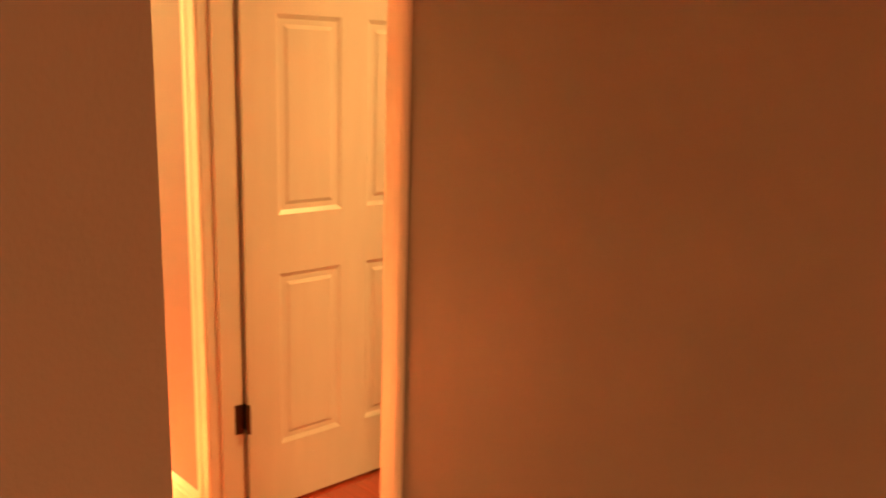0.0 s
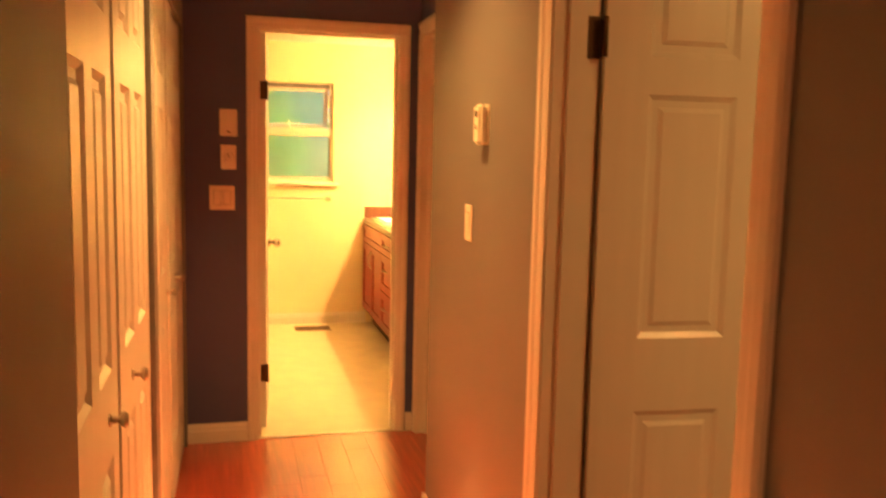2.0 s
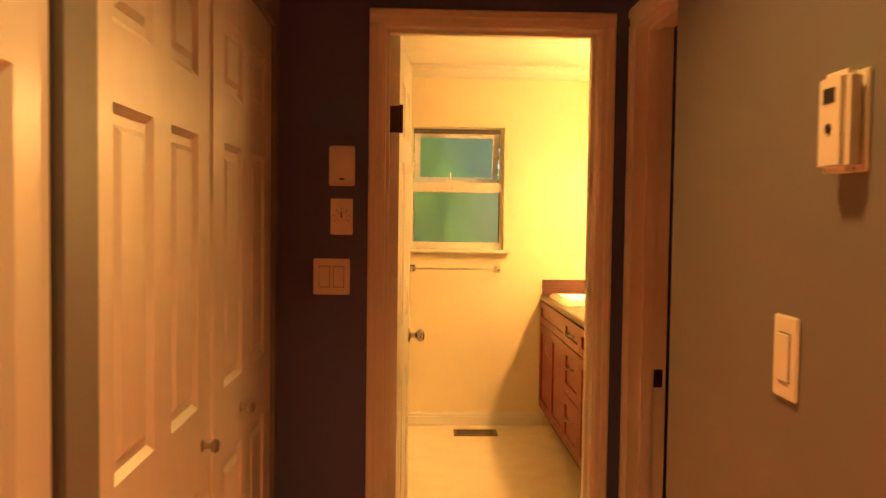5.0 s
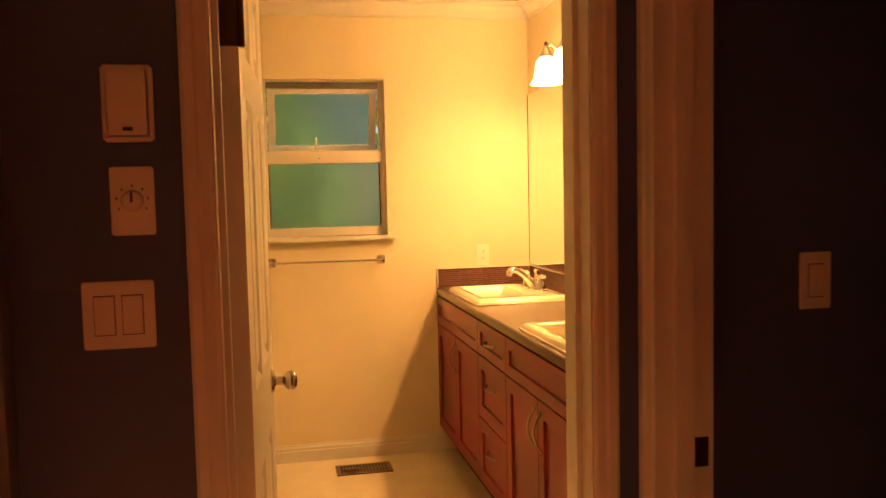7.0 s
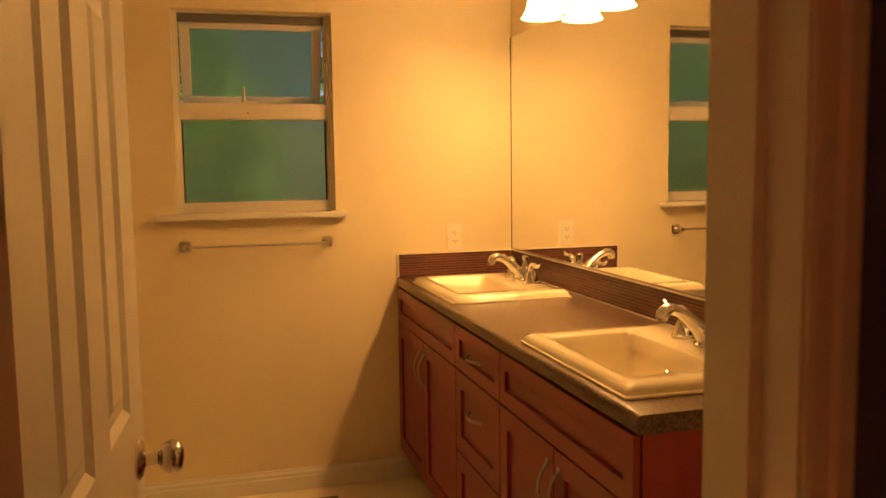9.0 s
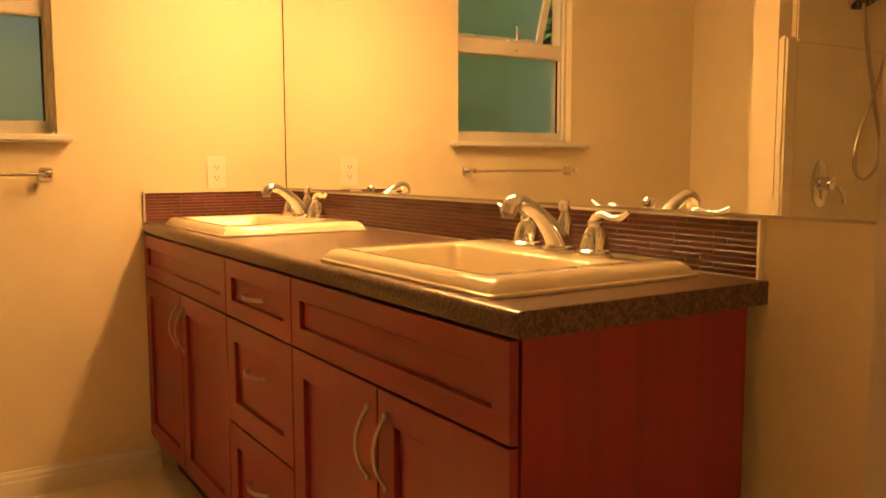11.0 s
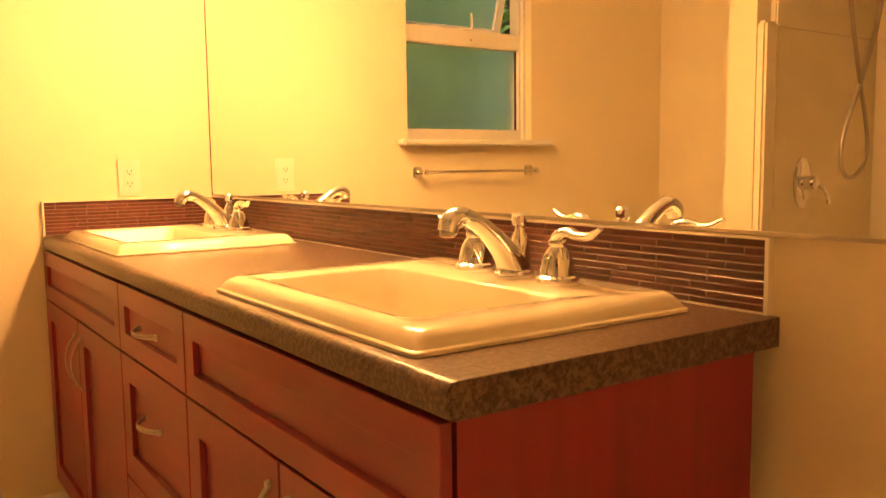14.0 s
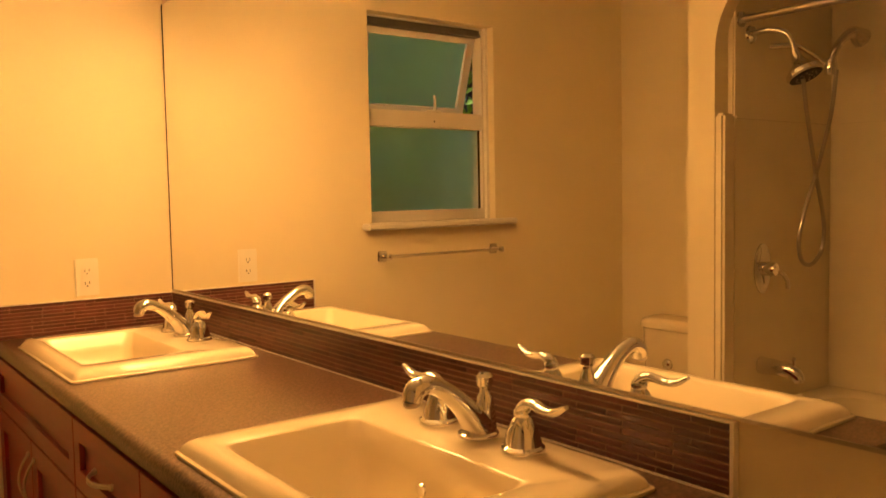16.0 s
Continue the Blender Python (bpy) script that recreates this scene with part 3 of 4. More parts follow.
# ---- mirror ----
mr = thing("mirror", "large frameless wall mirror above the vanity backsplash", "mirror")
part("mirror_glass", boxes((XM - 0.0062, XM - 0.0005, 3.90, YW - 0.008, 0.992, 1.930)), MIRROR, mr)
part("mirror_edge", boxes((XM - 0.0068, XM - 0.0007, YW - 0.008, YW - 0.0015, 0.992, 1.930)), SEAM, mr)
part("mirror_channel", boxes((XM - 0.008, XM - 0.0003, 3.90, YW - 0.004, 0.9865, 0.992)), NICKEL, mr, "thin metal channel under the mirror")


# ---- window ----
wy = YW + 0.055
win = thing("window_1", "cream vinyl window with an open frosted awning sash over a fixed frosted pane", "window", kind="structure")
part("window_lining", boxes((WX0, WX0 + 0.008, YW, wy, WZ0, WZ1), (WX1 - 0.008, WX1, YW, wy, WZ0, WZ1), (WX0 + 0.008, WX1 - 0.008, YW, wy, WZ1 - 0.008, WZ1)), CREAM, win)
f = 0.032
frame_bm = boxes((WX0, WX0 + f, wy, wy + 0.06, WZ0, WZ1), (WX1 - f, WX1, wy, wy + 0.06, WZ0, WZ1), (WX0 + f, WX1 - f, wy, wy + 0.06, WZ1 - 0.015, WZ1),
                 (WX0 + f, WX1 - f, wy, wy + 0.06, WZ0, WZ0 + f + 0.012))
part("window_frame", frame_bm, VINYLWIN, win)
MZ = 1.603
part("transom", bevelled(boxes((WX0 + f, WX1 - f, wy - 0.008, wy + 0.06, MZ - 0.034, MZ + 0.034)), 0.005, 2), VINYLWIN, win, "cream vinyl crossbar")
part("inner_trim", boxes((WX0 + 0.008, WX0 + 0.022, wy - 0.018, wy, WZ0, WZ1 - 0.008), (WX1 - 0.022, WX1 - 0.008, wy - 0.018, wy, WZ0, WZ1 - 0.008)), TRIM, win)
low = part("fixed_pane", boxes((WX0 + f - 0.004, WX1 - f + 0.004, wy + 0.026, wy + 0.032, WZ0 + f + 0.008, MZ - 0.030)), FROST, win, "frosted glass pane")
low.visible_shadow = False
part("pane_gasket", boxes((WX0 + f, WX0 + f + 0.006, wy + 0.018, wy + 0.026, WZ0 + f + 0.012, MZ - 0.034), (WX1 - f - 0.006, WX1 - f, wy + 0.018, wy + 0.026, WZ0 + f + 0.012, MZ - 0.034)), SEAM, win)
part("screen_rail", boxes((WX0 + f, WX1 - f, wy + 0.010, wy + 0.05, WZ1 - 0.030, WZ1 - 0.015), (WX0 + f, WX1 - f, wy + 0.002, wy + 0.05, WZ1 - 0.046, WZ1 - 0.032)), WINALU, win, "dark grey metal rail")
sh = 0.362
sw = WX1 - WX0 - 2 * f - 0.012
sash = part("awning_sash", boxes((0, 0.030, 0, 0.03, -sh, 0), (sw - 0.030, sw, 0, 0.03, -sh, 0), (0.030, sw - 0.030, 0, 0.03, -0.026, 0),
                                 (0.030, sw - 0.030, 0, 0.03, -sh, -sh + 0.034)), SASHW, win, "white sash tilted out at the bottom")
sash.matrix_basis = pose(WX0 + f + 0.006, wy + 0.03, WZ1 - 0.048, 17, 0, 0)
pane = part("sash_pane", boxes((0.026, sw - 0.026, 0.012, 0.018, -sh + 0.030, -0.022)), FROST, sash, "frosted glass pane")
pane.visible_shadow = False
part("sash_bead", boxes((0.030, 0.040, -0.003, 0.010, -sh + 0.034, -0.026), (sw - 0.040, sw - 0.030, -0.003, 0.010, -sh + 0.034, -0.026), (0.040, sw - 0.040, -0.003, 0.010, -sh + 0.034, -sh + 0.052)),
     SASHW, sash, "white glazing bead")
latch = part("sash_lever", tube([(0.672, wy + 0.005, MZ + 0.036), (0.672, wy + 0.0, MZ + 0.052), (0.672, wy + 0.004, MZ + 0.105)], [0.009, 0.007, 0.005], 10), VINYLWIN, win, "white sash lever")
part("lever_base", bevelled(boxes((0.645, 0.725, wy - 0.004, wy + 0.022, MZ + 0.030, MZ + 0.042)), 0.003, 1), VINYLWIN, win)
part("screw", lathe([(0.004, wy - 0.0095), (0.003, wy - 0.0075)], 8, (0.685, 0, MZ - 0.006), axis=1), DARKP, win)
tagged(mesh_ob("window_sill", bevelled(boxes((0.303, 1.082, YW - 0.052, YW + 0.056, WZ0 - 0.026, WZ0)), 0.006, 3), TRIM), "cream painted window sill board", "", "", "structure")


# ---- towel bar ----
tb = thing("towel_bar", "chrome towel bar with square posts under the window", "towel bar")
for x in (0.415, 0.995):
    post = part("post", bevelled(boxes((x - 0.022, x + 0.022, YW - 0.010, YW, 1.028, 1.072)), 0.004, 2), CHROME, tb)
    part("post_arm", lathe([(0.011, -0.010), (0.008, -0.022), (0.009, -0.050), (0.013, -0.058), (0.012, -0.068), (0.004, -0.071)], 16, (x, YW, 1.05), axis=1), CHROME, post, smooth=True)
part("bar", tube([(0.425, YW - 0.058, 1.05), (0.985, YW - 0.058, 1.05)], 0.0065, 12), CHROME, tb, smooth=True)

# ---- floor vent ----
fv = thing("floor_vent", "dark metal floor register in the vinyl floor", "floor vent", at=pose(0, 0, BFZ))
VX0, VX1, VY0, VY1 = 0.705, 0.992, 6.312, 6.462
part("vent_frame", boxes((VX0, VX1, VY0, VY0 + 0.02, 0, 0.006), (VX0, VX1, VY1 - 0.02, VY1, 0, 0.006), (VX0, VX0 + 0.022, VY0 + 0.02, VY1 - 0.02, 0, 0.006),
                         (VX1 - 0.022, VX1, VY0 + 0.02, VY1 - 0.02, 0, 0.006)), VENTM, fv)
part("vent_well", boxes((VX0 + 0.02, VX1 - 0.02, VY0 + 0.018, VY1 - 0.018, 0.0005, 0.0015)), DARKP, fv)
for i in range(14):
    x = VX0 + 0.035 + i * 0.0165
    part("slat", boxes((x, x + 0.005, VY0 + 0.02, VY1 - 0.02, 0.0015, 0.005)), VENTM, fv)
part("vent_rib", boxes((VX0 + 0.022, VX1 - 0.022, (VY0 + VY1) / 2 - 0.004, (VY0 + VY1) / 2 + 0.004, 0.003, 0.0058)), VENTM, fv)


# ---- vanity ----
CT, CF, CN = 0.879, 1.299, 4.456
S1, S2 = 6.122, 4.859


XA, XB = 1.36, 1.76


def counter_front():
    """The rolled front strip of the worktop."""
    bm = bmesh.new()
    th, r = 0.040, 0.016
    prof = [(XA, CT - th), (CF + 0.010, CT - th), (CF + 0.002, CT - th + 0.004), (CF, CT - th + 0.012)]
    prof += [(CF + r - r * math.cos(a), CT - r + r * math.sin(a)) for a in [math.pi / 2 * i / 6 for i in range(7)]]
    prof += [(XA, CT)]
    rings(bm, [[(x, y, z) for x, z in prof] for y in (CN + 0.0012, YW - 0.001)])
    bmesh.ops.recalc_face_normals(bm, faces=bm.faces[:])
    return bm


vtop = thing("countertop", "brown speckled laminate countertop with a rolled front edge", "countertop")
part("back_strip", boxes((XB, XM - 0.001, CN + 0.0012, YW - 0.001, CT - 0.040, CT)), LAMINATE, vtop)
for wy0, wy1 in ((CN + 0.0012, S2 - 0.28), (S2 + 0.28, S1 - 0.28), (S1 + 0.28, YW - 0.001)):
    part("worktop_panel", boxes((XA, XB, wy0, wy1, CT - 0.040, CT)), LAMINATE, vtop)
part("front_edge", counter_front(), LAMINATE, vtop, "rolled laminate front edge", smooth=True)
part("end_cap", bevelled(boxes((CF + 0.006, XM - 0.001, CN, CN + 0.0012, CT - 0.0395, CT - 0.0005)), 0.0004, 1), LAMINATE, vtop, "laminate strip closing the open end")

BF = 1.317


def handle_path(y0, y1, z0, z1, bow=0.028):
    a, b = Vector((BF - 0.018, y0, z0)), Vector((BF - 0.018, y1, z1))
    pts = []
    for i in range(17):
        t = i / 16
        p = a.lerp(b, t)
        p.x = BF - 0.018 - bow * math.sin(math.pi * t) ** 0.75
        pts.append(p)
    return pts


def bow_handle(parent, c, vertical):
    """A bowed strap with a groove down its middle and a foot at each end."""
    y, z = c
    d = 0.066 if vertical else 0.058
    ends = (y, y, z - d, z + d) if vertical else (y - d, y + d, z, z)
    side = (0, 1, 0) if vertical else (0, 0, 1)
    off = Vector(side) * 0.0027
    path = handle_path(*ends)
    bar = part("handle", tube([p + off for p in path], 0.0027, 10, (0.9, 1.0), side), NICKEL, parent, "brushed nickel bow handle", smooth=True)
    part("handle_bar", tube([p - off for p in path], 0.0027, 10, (0.9, 1.0), side), NICKEL, bar, smooth=True)
    for p in (path[0], path[-1]):
        part("handle_foot", lathe([(0.0068, 0.0), (0.0068, -0.003), (0.0050, -0.006)], 14, (BF - 0.019, p.y, p.z), axis=0), NICKEL, bar, smooth=True)


def shaker(name, parent, y0, y1, z0, z1, mat, handles=()):
    """A shaker front, rails and stiles round a sunk flat panel, with its handle."""
    g, s = 0.0024, 0.058
    y0, y1, z0, z1 = y0 + g, y1 - g, z0 + g, z1 - g
    s = min(s, (z1 - z0) * 0.30)
    bm = bmesh.new()
    o = [(BF - 0.019, y0, z0), (BF - 0.019, y1, z0), (BF - 0.019, y1, z1), (BF - 0.019, y0, z1)]

    def inset(d, x):
        return [(x, y0 + d, z0 + d), (x, y1 - d, z0 + d), (x, y1 - d, z1 - d), (x, y0 + d, z1 - d)]
    back = inset(0, BF - 0.0045)
    edge = inset(0, BF - 0.0178)
    rings(bm, [back, edge, inset(0.0014, BF - 0.019), inset(s - 0.001, BF - 0.019), inset(s, BF - 0.0182), inset(s + 0.0015, BF - 0.0085)], caps=(True, True))
    bmesh.ops.recalc_face_normals(bm, faces=bm.faces[:])
    ob = part(name, bm, mat, parent)
    for c, v in handles:
        bow_handle(ob, c, v)
    return ob


def unit(label, y0, y1):
    root = thing("vanity_cabinet", label, "cabinet", "vanity cabinets")
    part("carcass", boxes((BF, 1.797, y0, y1, 0.105, 0.70)), CHERRY, root)
    part("top_rail", boxes((BF, BF + 0.018, y0, y1, 0.70, CT - 0.0405)), CHERRY, root)
    part("side_panel", boxes((BF + 0.018, 1.797, y0, y0 + 0.018, 0.70, CT - 0.0405)), CHERRY, root)
    part("side_panel", boxes((BF + 0.018, 1.797, y1 - 0.018, y1, 0.70, CT - 0.0405)), CHERRY, root)
    # the recess's shade is put into the toe kick's near-black colour
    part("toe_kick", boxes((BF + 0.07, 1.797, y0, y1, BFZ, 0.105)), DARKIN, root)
    return root


Y0, Y1, Y2, Y3 = 4.464, 5.248, 5.695, 6.592
ZT, ZM, ZB = 0.8385, 0.686, 0.112
u1 = unit("reddish cherry vanity cabinet with two doors at the open end", Y0, Y1)
shaker("false_front", u1, Y0, Y1, ZM, ZT, CHERRYH)
m1 = (Y0 + Y1) / 2
shaker("cabinet_door", u1, Y0, m1, ZB, ZM, CHERRY, [((m1 - 0.034, 0.575), True)])
shaker("cabinet_door", u1, m1, Y1, ZB, ZM, CHERRY, [((m1 + 0.034, 0.575), True)])
u2 = unit("reddish cherry vanity drawer stack with three drawers and bow handles", Y1, Y2)
md = (Y1 + Y2) / 2
for z0, z1 in ((ZM, ZT), (0.405, ZM), (ZB, 0.405)):
    shaker("drawer_front", u2, Y1, Y2, z0, z1, CHERRYH, [((md, (z0 + z1) / 2 + (0.0 if z1 == ZT else 0.03)), False)])
u3 = unit("reddish cherry vanity cabinet with two doors by the window wall", Y2, Y3)
shaker("false_front", u3, Y2, Y3, ZM, ZT, CHERRYH)
m3 = (Y2 + Y3) / 2
shaker("cabinet_door", u3, Y2, m3, ZB, ZM, CHERRY, [((m3 - 0.034, 0.575), True)])
shaker("cabinet_door", u3, m3, Y3, ZB, ZM, CHERRY, [((m3 + 0.034, 0.575), True)])


# ---- sinks ----
def sink(label, cy):
    """Drop-in basin: stepped rim, raised deck behind, sloping bowl."""
    w, d = 0.608, 0.458
    x0, x1, y0, y1 = 1.327, 1.327 + d, cy - w / 2, cy + w / 2
    root = thing("sink", label, "sink", "vanity sinks")

    def loop(ix0, ix1, iy, z, r, k=6):
        a0, a1, b0, b1 = x0 + ix0, x1 - ix1, y0 + iy, y1 - iy
        pts = []
        for cx, cyy, s in ((a1 - r, b1 - r, 0), (a0 + r, b1 - r, 1), (a0 + r, b0 + r, 2), (a1 - r, b0 + r, 3)):
            for i in range(k):
                a = math.pi / 2 * (s + i / (k - 1))
                pts.append((cx + r * math.cos(a), cyy + r * math.sin(a), z))
        return pts
    t = CT
    loops = [loop(0, 0, 0, t + 0.0005, 0.010), loop(0, 0, 0, t + 0.0050, 0.010), loop(0.0015, 0.0015, 0.0015, t + 0.0065, 0.010), loop(0.0050, 0.0050, 0.0050, t + 0.0070, 0.010),
             loop(0.0058, 0.0055, 0.0058, t + 0.0085, 0.010), loop(0.0100, 0.0085, 0.0100, t + 0.0170, 0.011), loop(0.0170, 0.0140, 0.0170, t + 0.0235, 0.012), loop(0.0270, 0.0210, 0.0270, t + 0.0275, 0.013),
             loop(0.046, 0.160, 0.080, t + 0.027, 0.018), loop(0.052, 0.166, 0.086, t + 0.022, 0.020), loop(0.062, 0.175, 0.098, t - 0.02, 0.030),
             loop(0.085, 0.185, 0.125, t - 0.09, 0.050), loop(0.115, 0.205, 0.170, t - 0.125, 0.070), loop(0.170, 0.235, 0.250, t - 0.135, 0.030)]
    bm = bmesh.new()
    rings(bm, loops, caps=(False, True))
    bmesh.ops.recalc_face_normals(bm, faces=bm.faces[:])
    if sum((f.normal.z * f.calc_area()) for f in bm.faces) < 0:
        bmesh.ops.reverse_faces(bm, faces=bm.faces[:])
    part("basin", bm, PORCELAIN, root, smooth=True)
    part("drain", lathe([(0.022, t - 0.1349), (0.021, t - 0.1335), (0.014, t - 0.1335), (0.012, t - 0.1325), (0.003, t - 0.1322)], 18, ((x0 + 0.170 + x1 - 0.235) / 2, cy, 0)), NICKEL, root, smooth=True)
    part("overflow", lathe([(0.011, 0), (0.010, -0.003), (0.006, -0.004)], 14, (x1 - 0.181, cy, t - 0.040), axis=0), CHROME, root, smooth=True)
    return root


def lever_handle(root, x, y, z, side):
    h = part("lever_valve", lathe([(0.033, 0), (0.034, 0.004), (0.033, 0.010), (0.0285, 0.013), (0.027, 0.022), (0.0225, 0.038), (0.0165, 0.050), (0.0125, 0.055), (0.0145, 0.059), (0.013, 0.066), (0.008, 0.070)],
                                  24, (x, y, z)), CHROME, root, smooth=True)
    pts = [(x, y - side * 0.004, z + 0.058), (x, y + side * 0.004, z + 0.071), (x, y + side * 0.022, z + 0.078), (x - 0.003, y + side * 0.045, z + 0.074), (x - 0.004, y + side * 0.070, z + 0.075), (x - 0.005, y + side * 0.094, z + 0.087)]
    part("lever", tube(smooth_path(pts), ease([0.010, 0.0115, 0.0100, 0.0085, 0.0080, 0.004]), 12, (1.2, 0.8), (1, 0, 0)), CHROME, h, smooth=True)


def faucet(label, cy):
    """Centre spout that arches out over the bowl, lift rod behind it, and a lever on either side."""
    root = thing("faucet", label, "faucet", "vanity faucets")
    x, z = 1.703, CT + 0.0270
    part("spout_base", lathe([(0.033, 0), (0.034, 0.004), (0.033, 0.009), (0.028, 0.012)], 24, (x, cy, z)), CHROME, root, smooth=True)
    pts = [(x + 0.004, cy, z + 0.004), (x - 0.010, cy, z + 0.030), (x - 0.032, cy, z + 0.056), (x - 0.058, cy, z + 0.079), (x - 0.084, cy, z + 0.095), (x - 0.106, cy, z + 0.1005), (x - 0.122, cy, z + 0.093), (x - 0.128, cy, z + 0.078)]
    spout = part("spout", tube(smooth_path(pts), ease([0.027, 0.0225, 0.0180, 0.0150, 0.0140, 0.0155, 0.0165, 0.0150]), 18, (1.08, 1), (0, 1, 0)), CHROME, root, smooth=True)
    part("aerator", lathe([(0.012, 0.0), (0.013, -0.006), (0.010, -0.009)], 14, (x - 0.128, cy, z + 0.079)), NICKEL, spout, smooth=True)
    part("lift_rod", lathe([(0.019, 0.01), (0.016, 0.045), (0.0125, 0.064), (0.0085, 0.071), (0.0085, 0.078), (0.0130, 0.082), (0.0135, 0.096), (0.009, 0.101)], 18, (x + 0.014, cy, z)), CHROME, root, smooth=True)
    lever_handle(root, x, cy - 0.103, z, -1)
    lever_handle(root, x, cy + 0.103, z, 1)
    return root


sink("biscuit porcelain drop-in sink beside the window wall", S1)
sink("biscuit porcelain drop-in sink near the open end of the counter", S2)
faucet("polished chrome two-handle faucet beside the window wall", S1)
faucet("polished chrome two-handle faucet near the open end of the counter", S2 - 0.019)


# ---- tub and toilet, seen in the mirror ----
def tub():
    root = thing("bathtub", "cream acrylic bathtub with moulded surround walls", "bathtub")
    x0, x1, y0, y1, h = -0.42, 0.230, 3.83, 5.523, 0.50

    def loop(i, z, r, k=5):
        a0, a1, b0, b1 = x0 + i, x1 - i, y0 + i * 1.1, y1 - i * 1.1
        pts = []
        for cx, cyy, s in ((a1 - r, b1 - r, 0), (a0 + r, b1 - r, 1), (a0 + r, b0 + r, 2), (a1 - r, b0 + r, 3)):
            pts += [(cx + r * math.cos(math.pi / 2 * (s + q / (k - 1))), cyy + r * math.sin(math.pi / 2 * (s + q / (k - 1))), z) for q in range(k)]
        return pts
    bm = bmesh.new()
    rings(bm, [loop(0, BFZ, 0.01), loop(0, h - 0.02, 0.01), loop(0.008, h, 0.015), loop(0.07, h, 0.09), loop(0.085, h - 0.012, 0.10), loop(0.12, h - 0.25, 0.12), loop(0.17, 0.14, 0.12), loop(0.24, 0.12, 0.08)], caps=(True, True))
    bmesh.ops.recalc_face_normals(bm, faces=bm.faces[:])
    part("tub_shell", bm, ACRYLIC, root, smooth=True)
    sides = [(-0.449, -0.422, y0, y1, BFZ, 1.99), (-0.449, 0.230, y1 + 0.001, 5.552, BFZ, 1.99), (-0.449, 0.230, 3.801, y0 - 0.001, BFZ, 1.99)]
    for d in sides:
        part("surround_panel", bevelled(boxes(d), 0.006, 2), ACRYLIC, root, "glossy cream surround wall")
    part("surround_seam", boxes((-0.421, -0.416, y0, y1, 1.535, 1.545), (-0.416, 0.220, y1 - 0.004, y1 + 0.0005, 1.535, 1.545)), ACRYLIC, root)
    part("surround_flange", bevelled(boxes((0.232, 0.3045, 5.515, 5.552, BFZ, 1.55)), 0.009, 4), ACRYLIC, root, smooth=True)
    part("surround_shelf", bevelled(boxes((-0.420, -0.35, 4.35, 5.0, 1.43, 1.455)), 0.008, 2), ACRYLIC, root)
    part("soap_ledge", bevelled(boxes((-0.420, -0.375, 4.25, 5.1, 0.80, 0.83)), 0.008, 2), ACRYLIC, root)
    return root


tub()
SX, SY = 0.055, 5.521
val = thing("shower_valve", "chrome oval shower valve with lever on the surround wall", "shower valve")
plate_bm = lathe([(0.083, 0), (0.082, -0.004), (0.070, -0.009), (0.035, -0.012)], 32, (SX, SY, 1.0), axis=1)
for v in plate_bm.verts:
    v.co.x, v.co.z = SX + (v.co.x - SX) * 0.66, 1.0 + (v.co.z - 1.0) * 1.10
part("escutcheon", plate_bm, CHROME, val, smooth=True)
part("valve_body", lathe([(0.026, -0.010), (0.026, -0.040), (0.022, -0.055), (0.010, -0.060)], 18, (SX, SY, 1.0), axis=1), CHROME, val, smooth=True)
part("valve_lever", tube(smooth_path([(SX, SY - 0.045, 1.0), (SX - 0.03, SY - 0.06, 0.985), (SX - 0.06, SY - 0.062, 0.955), (SX - 0.07, SY - 0.06, 0.925)]), 0.009, 10), CHROME, val, smooth=True)
sp = thing("tub_spout", "chrome tub spout on the surround wall", "tub spout")
part("spout_body", tube(smooth_path([(SX, SY + 0.001, 0.645), (SX, SY - 0.06, 0.645), (SX, SY - 0.115, 0.640), (SX, SY - 0.138, 0.622), (SX, SY - 0.142, 0.605)]), ease([0.034, 0.029, 0.026, 0.024, 0.020]), 16), CHROME, sp, smooth=True)
part("spout_knob", lathe([(0.005, 0.66), (0.005, 0.680), (0.009, 0.684), (0.007, 0.692)], 10, (SX, SY - 0.125, 0)), CHROME, sp, smooth=True)
shw = thing("shower", "chrome shower with a hand-held head on a looping hose", "shower")
HX = 0.115
part("shower_flange", lathe([(0.032, 0), (0.028, -0.008), (0.012, -0.012)], 18, (HX + 0.02, SY, 1.83), axis=1), CHROME, shw, smooth=True)
part("shower_arm", tube(smooth_path([(HX + 0.02, SY, 1.83), (HX + 0.015, SY - 0.07, 1.835), (HX + 0.005, SY - 0.13, 1.81), (HX + 0.010, SY - 0.160, 1.748)]), 0.011, 10), CHROME, shw, smooth=True)
hd = part("head_bell", lathe([(0.014, 0.085), (0.019, 0.060), (0.026, 0.040), (0.044, 0.022), (0.060, 0.008), (0.062, -0.006), (0.056, -0.012)], 28), CHROME, shw, smooth=True)
hd.matrix_basis = pose(HX + 0.012, SY - 0.195, 1.672, -26, 0, 0)
face = part("nozzle_plate", lathe([(0.055, -0.0122), (0.050, -0.0150)], 28), DARKP, hd)
for ring_r, ring_n in ((0.018, 6), (0.034, 11)):
    for k in range(ring_n):
        a = 2 * math.pi * k / ring_n
        part("nozzle", lathe([(0.0035, -0.0152), (0.0030, -0.0175)], 8, (ring_r * math.cos(a), ring_r * math.sin(a), 0)), NICKEL, hd)
hose = [(HX + 0.01, 1.665), (HX - 0.028, 1.52), (HX - 0.095, 1.33), (HX - 0.160, 1.17), (HX - 0.165, 1.08), (HX - 0.130, 1.035), (HX - 0.085, 1.020), (HX - 0.035, 1.04), (HX - 0.008, 1.10), (HX - 0.028, 1.20), (HX - 0.10, 1.35), (HX - 0.18, 1.54), (HX - 0.215, 1.70)]
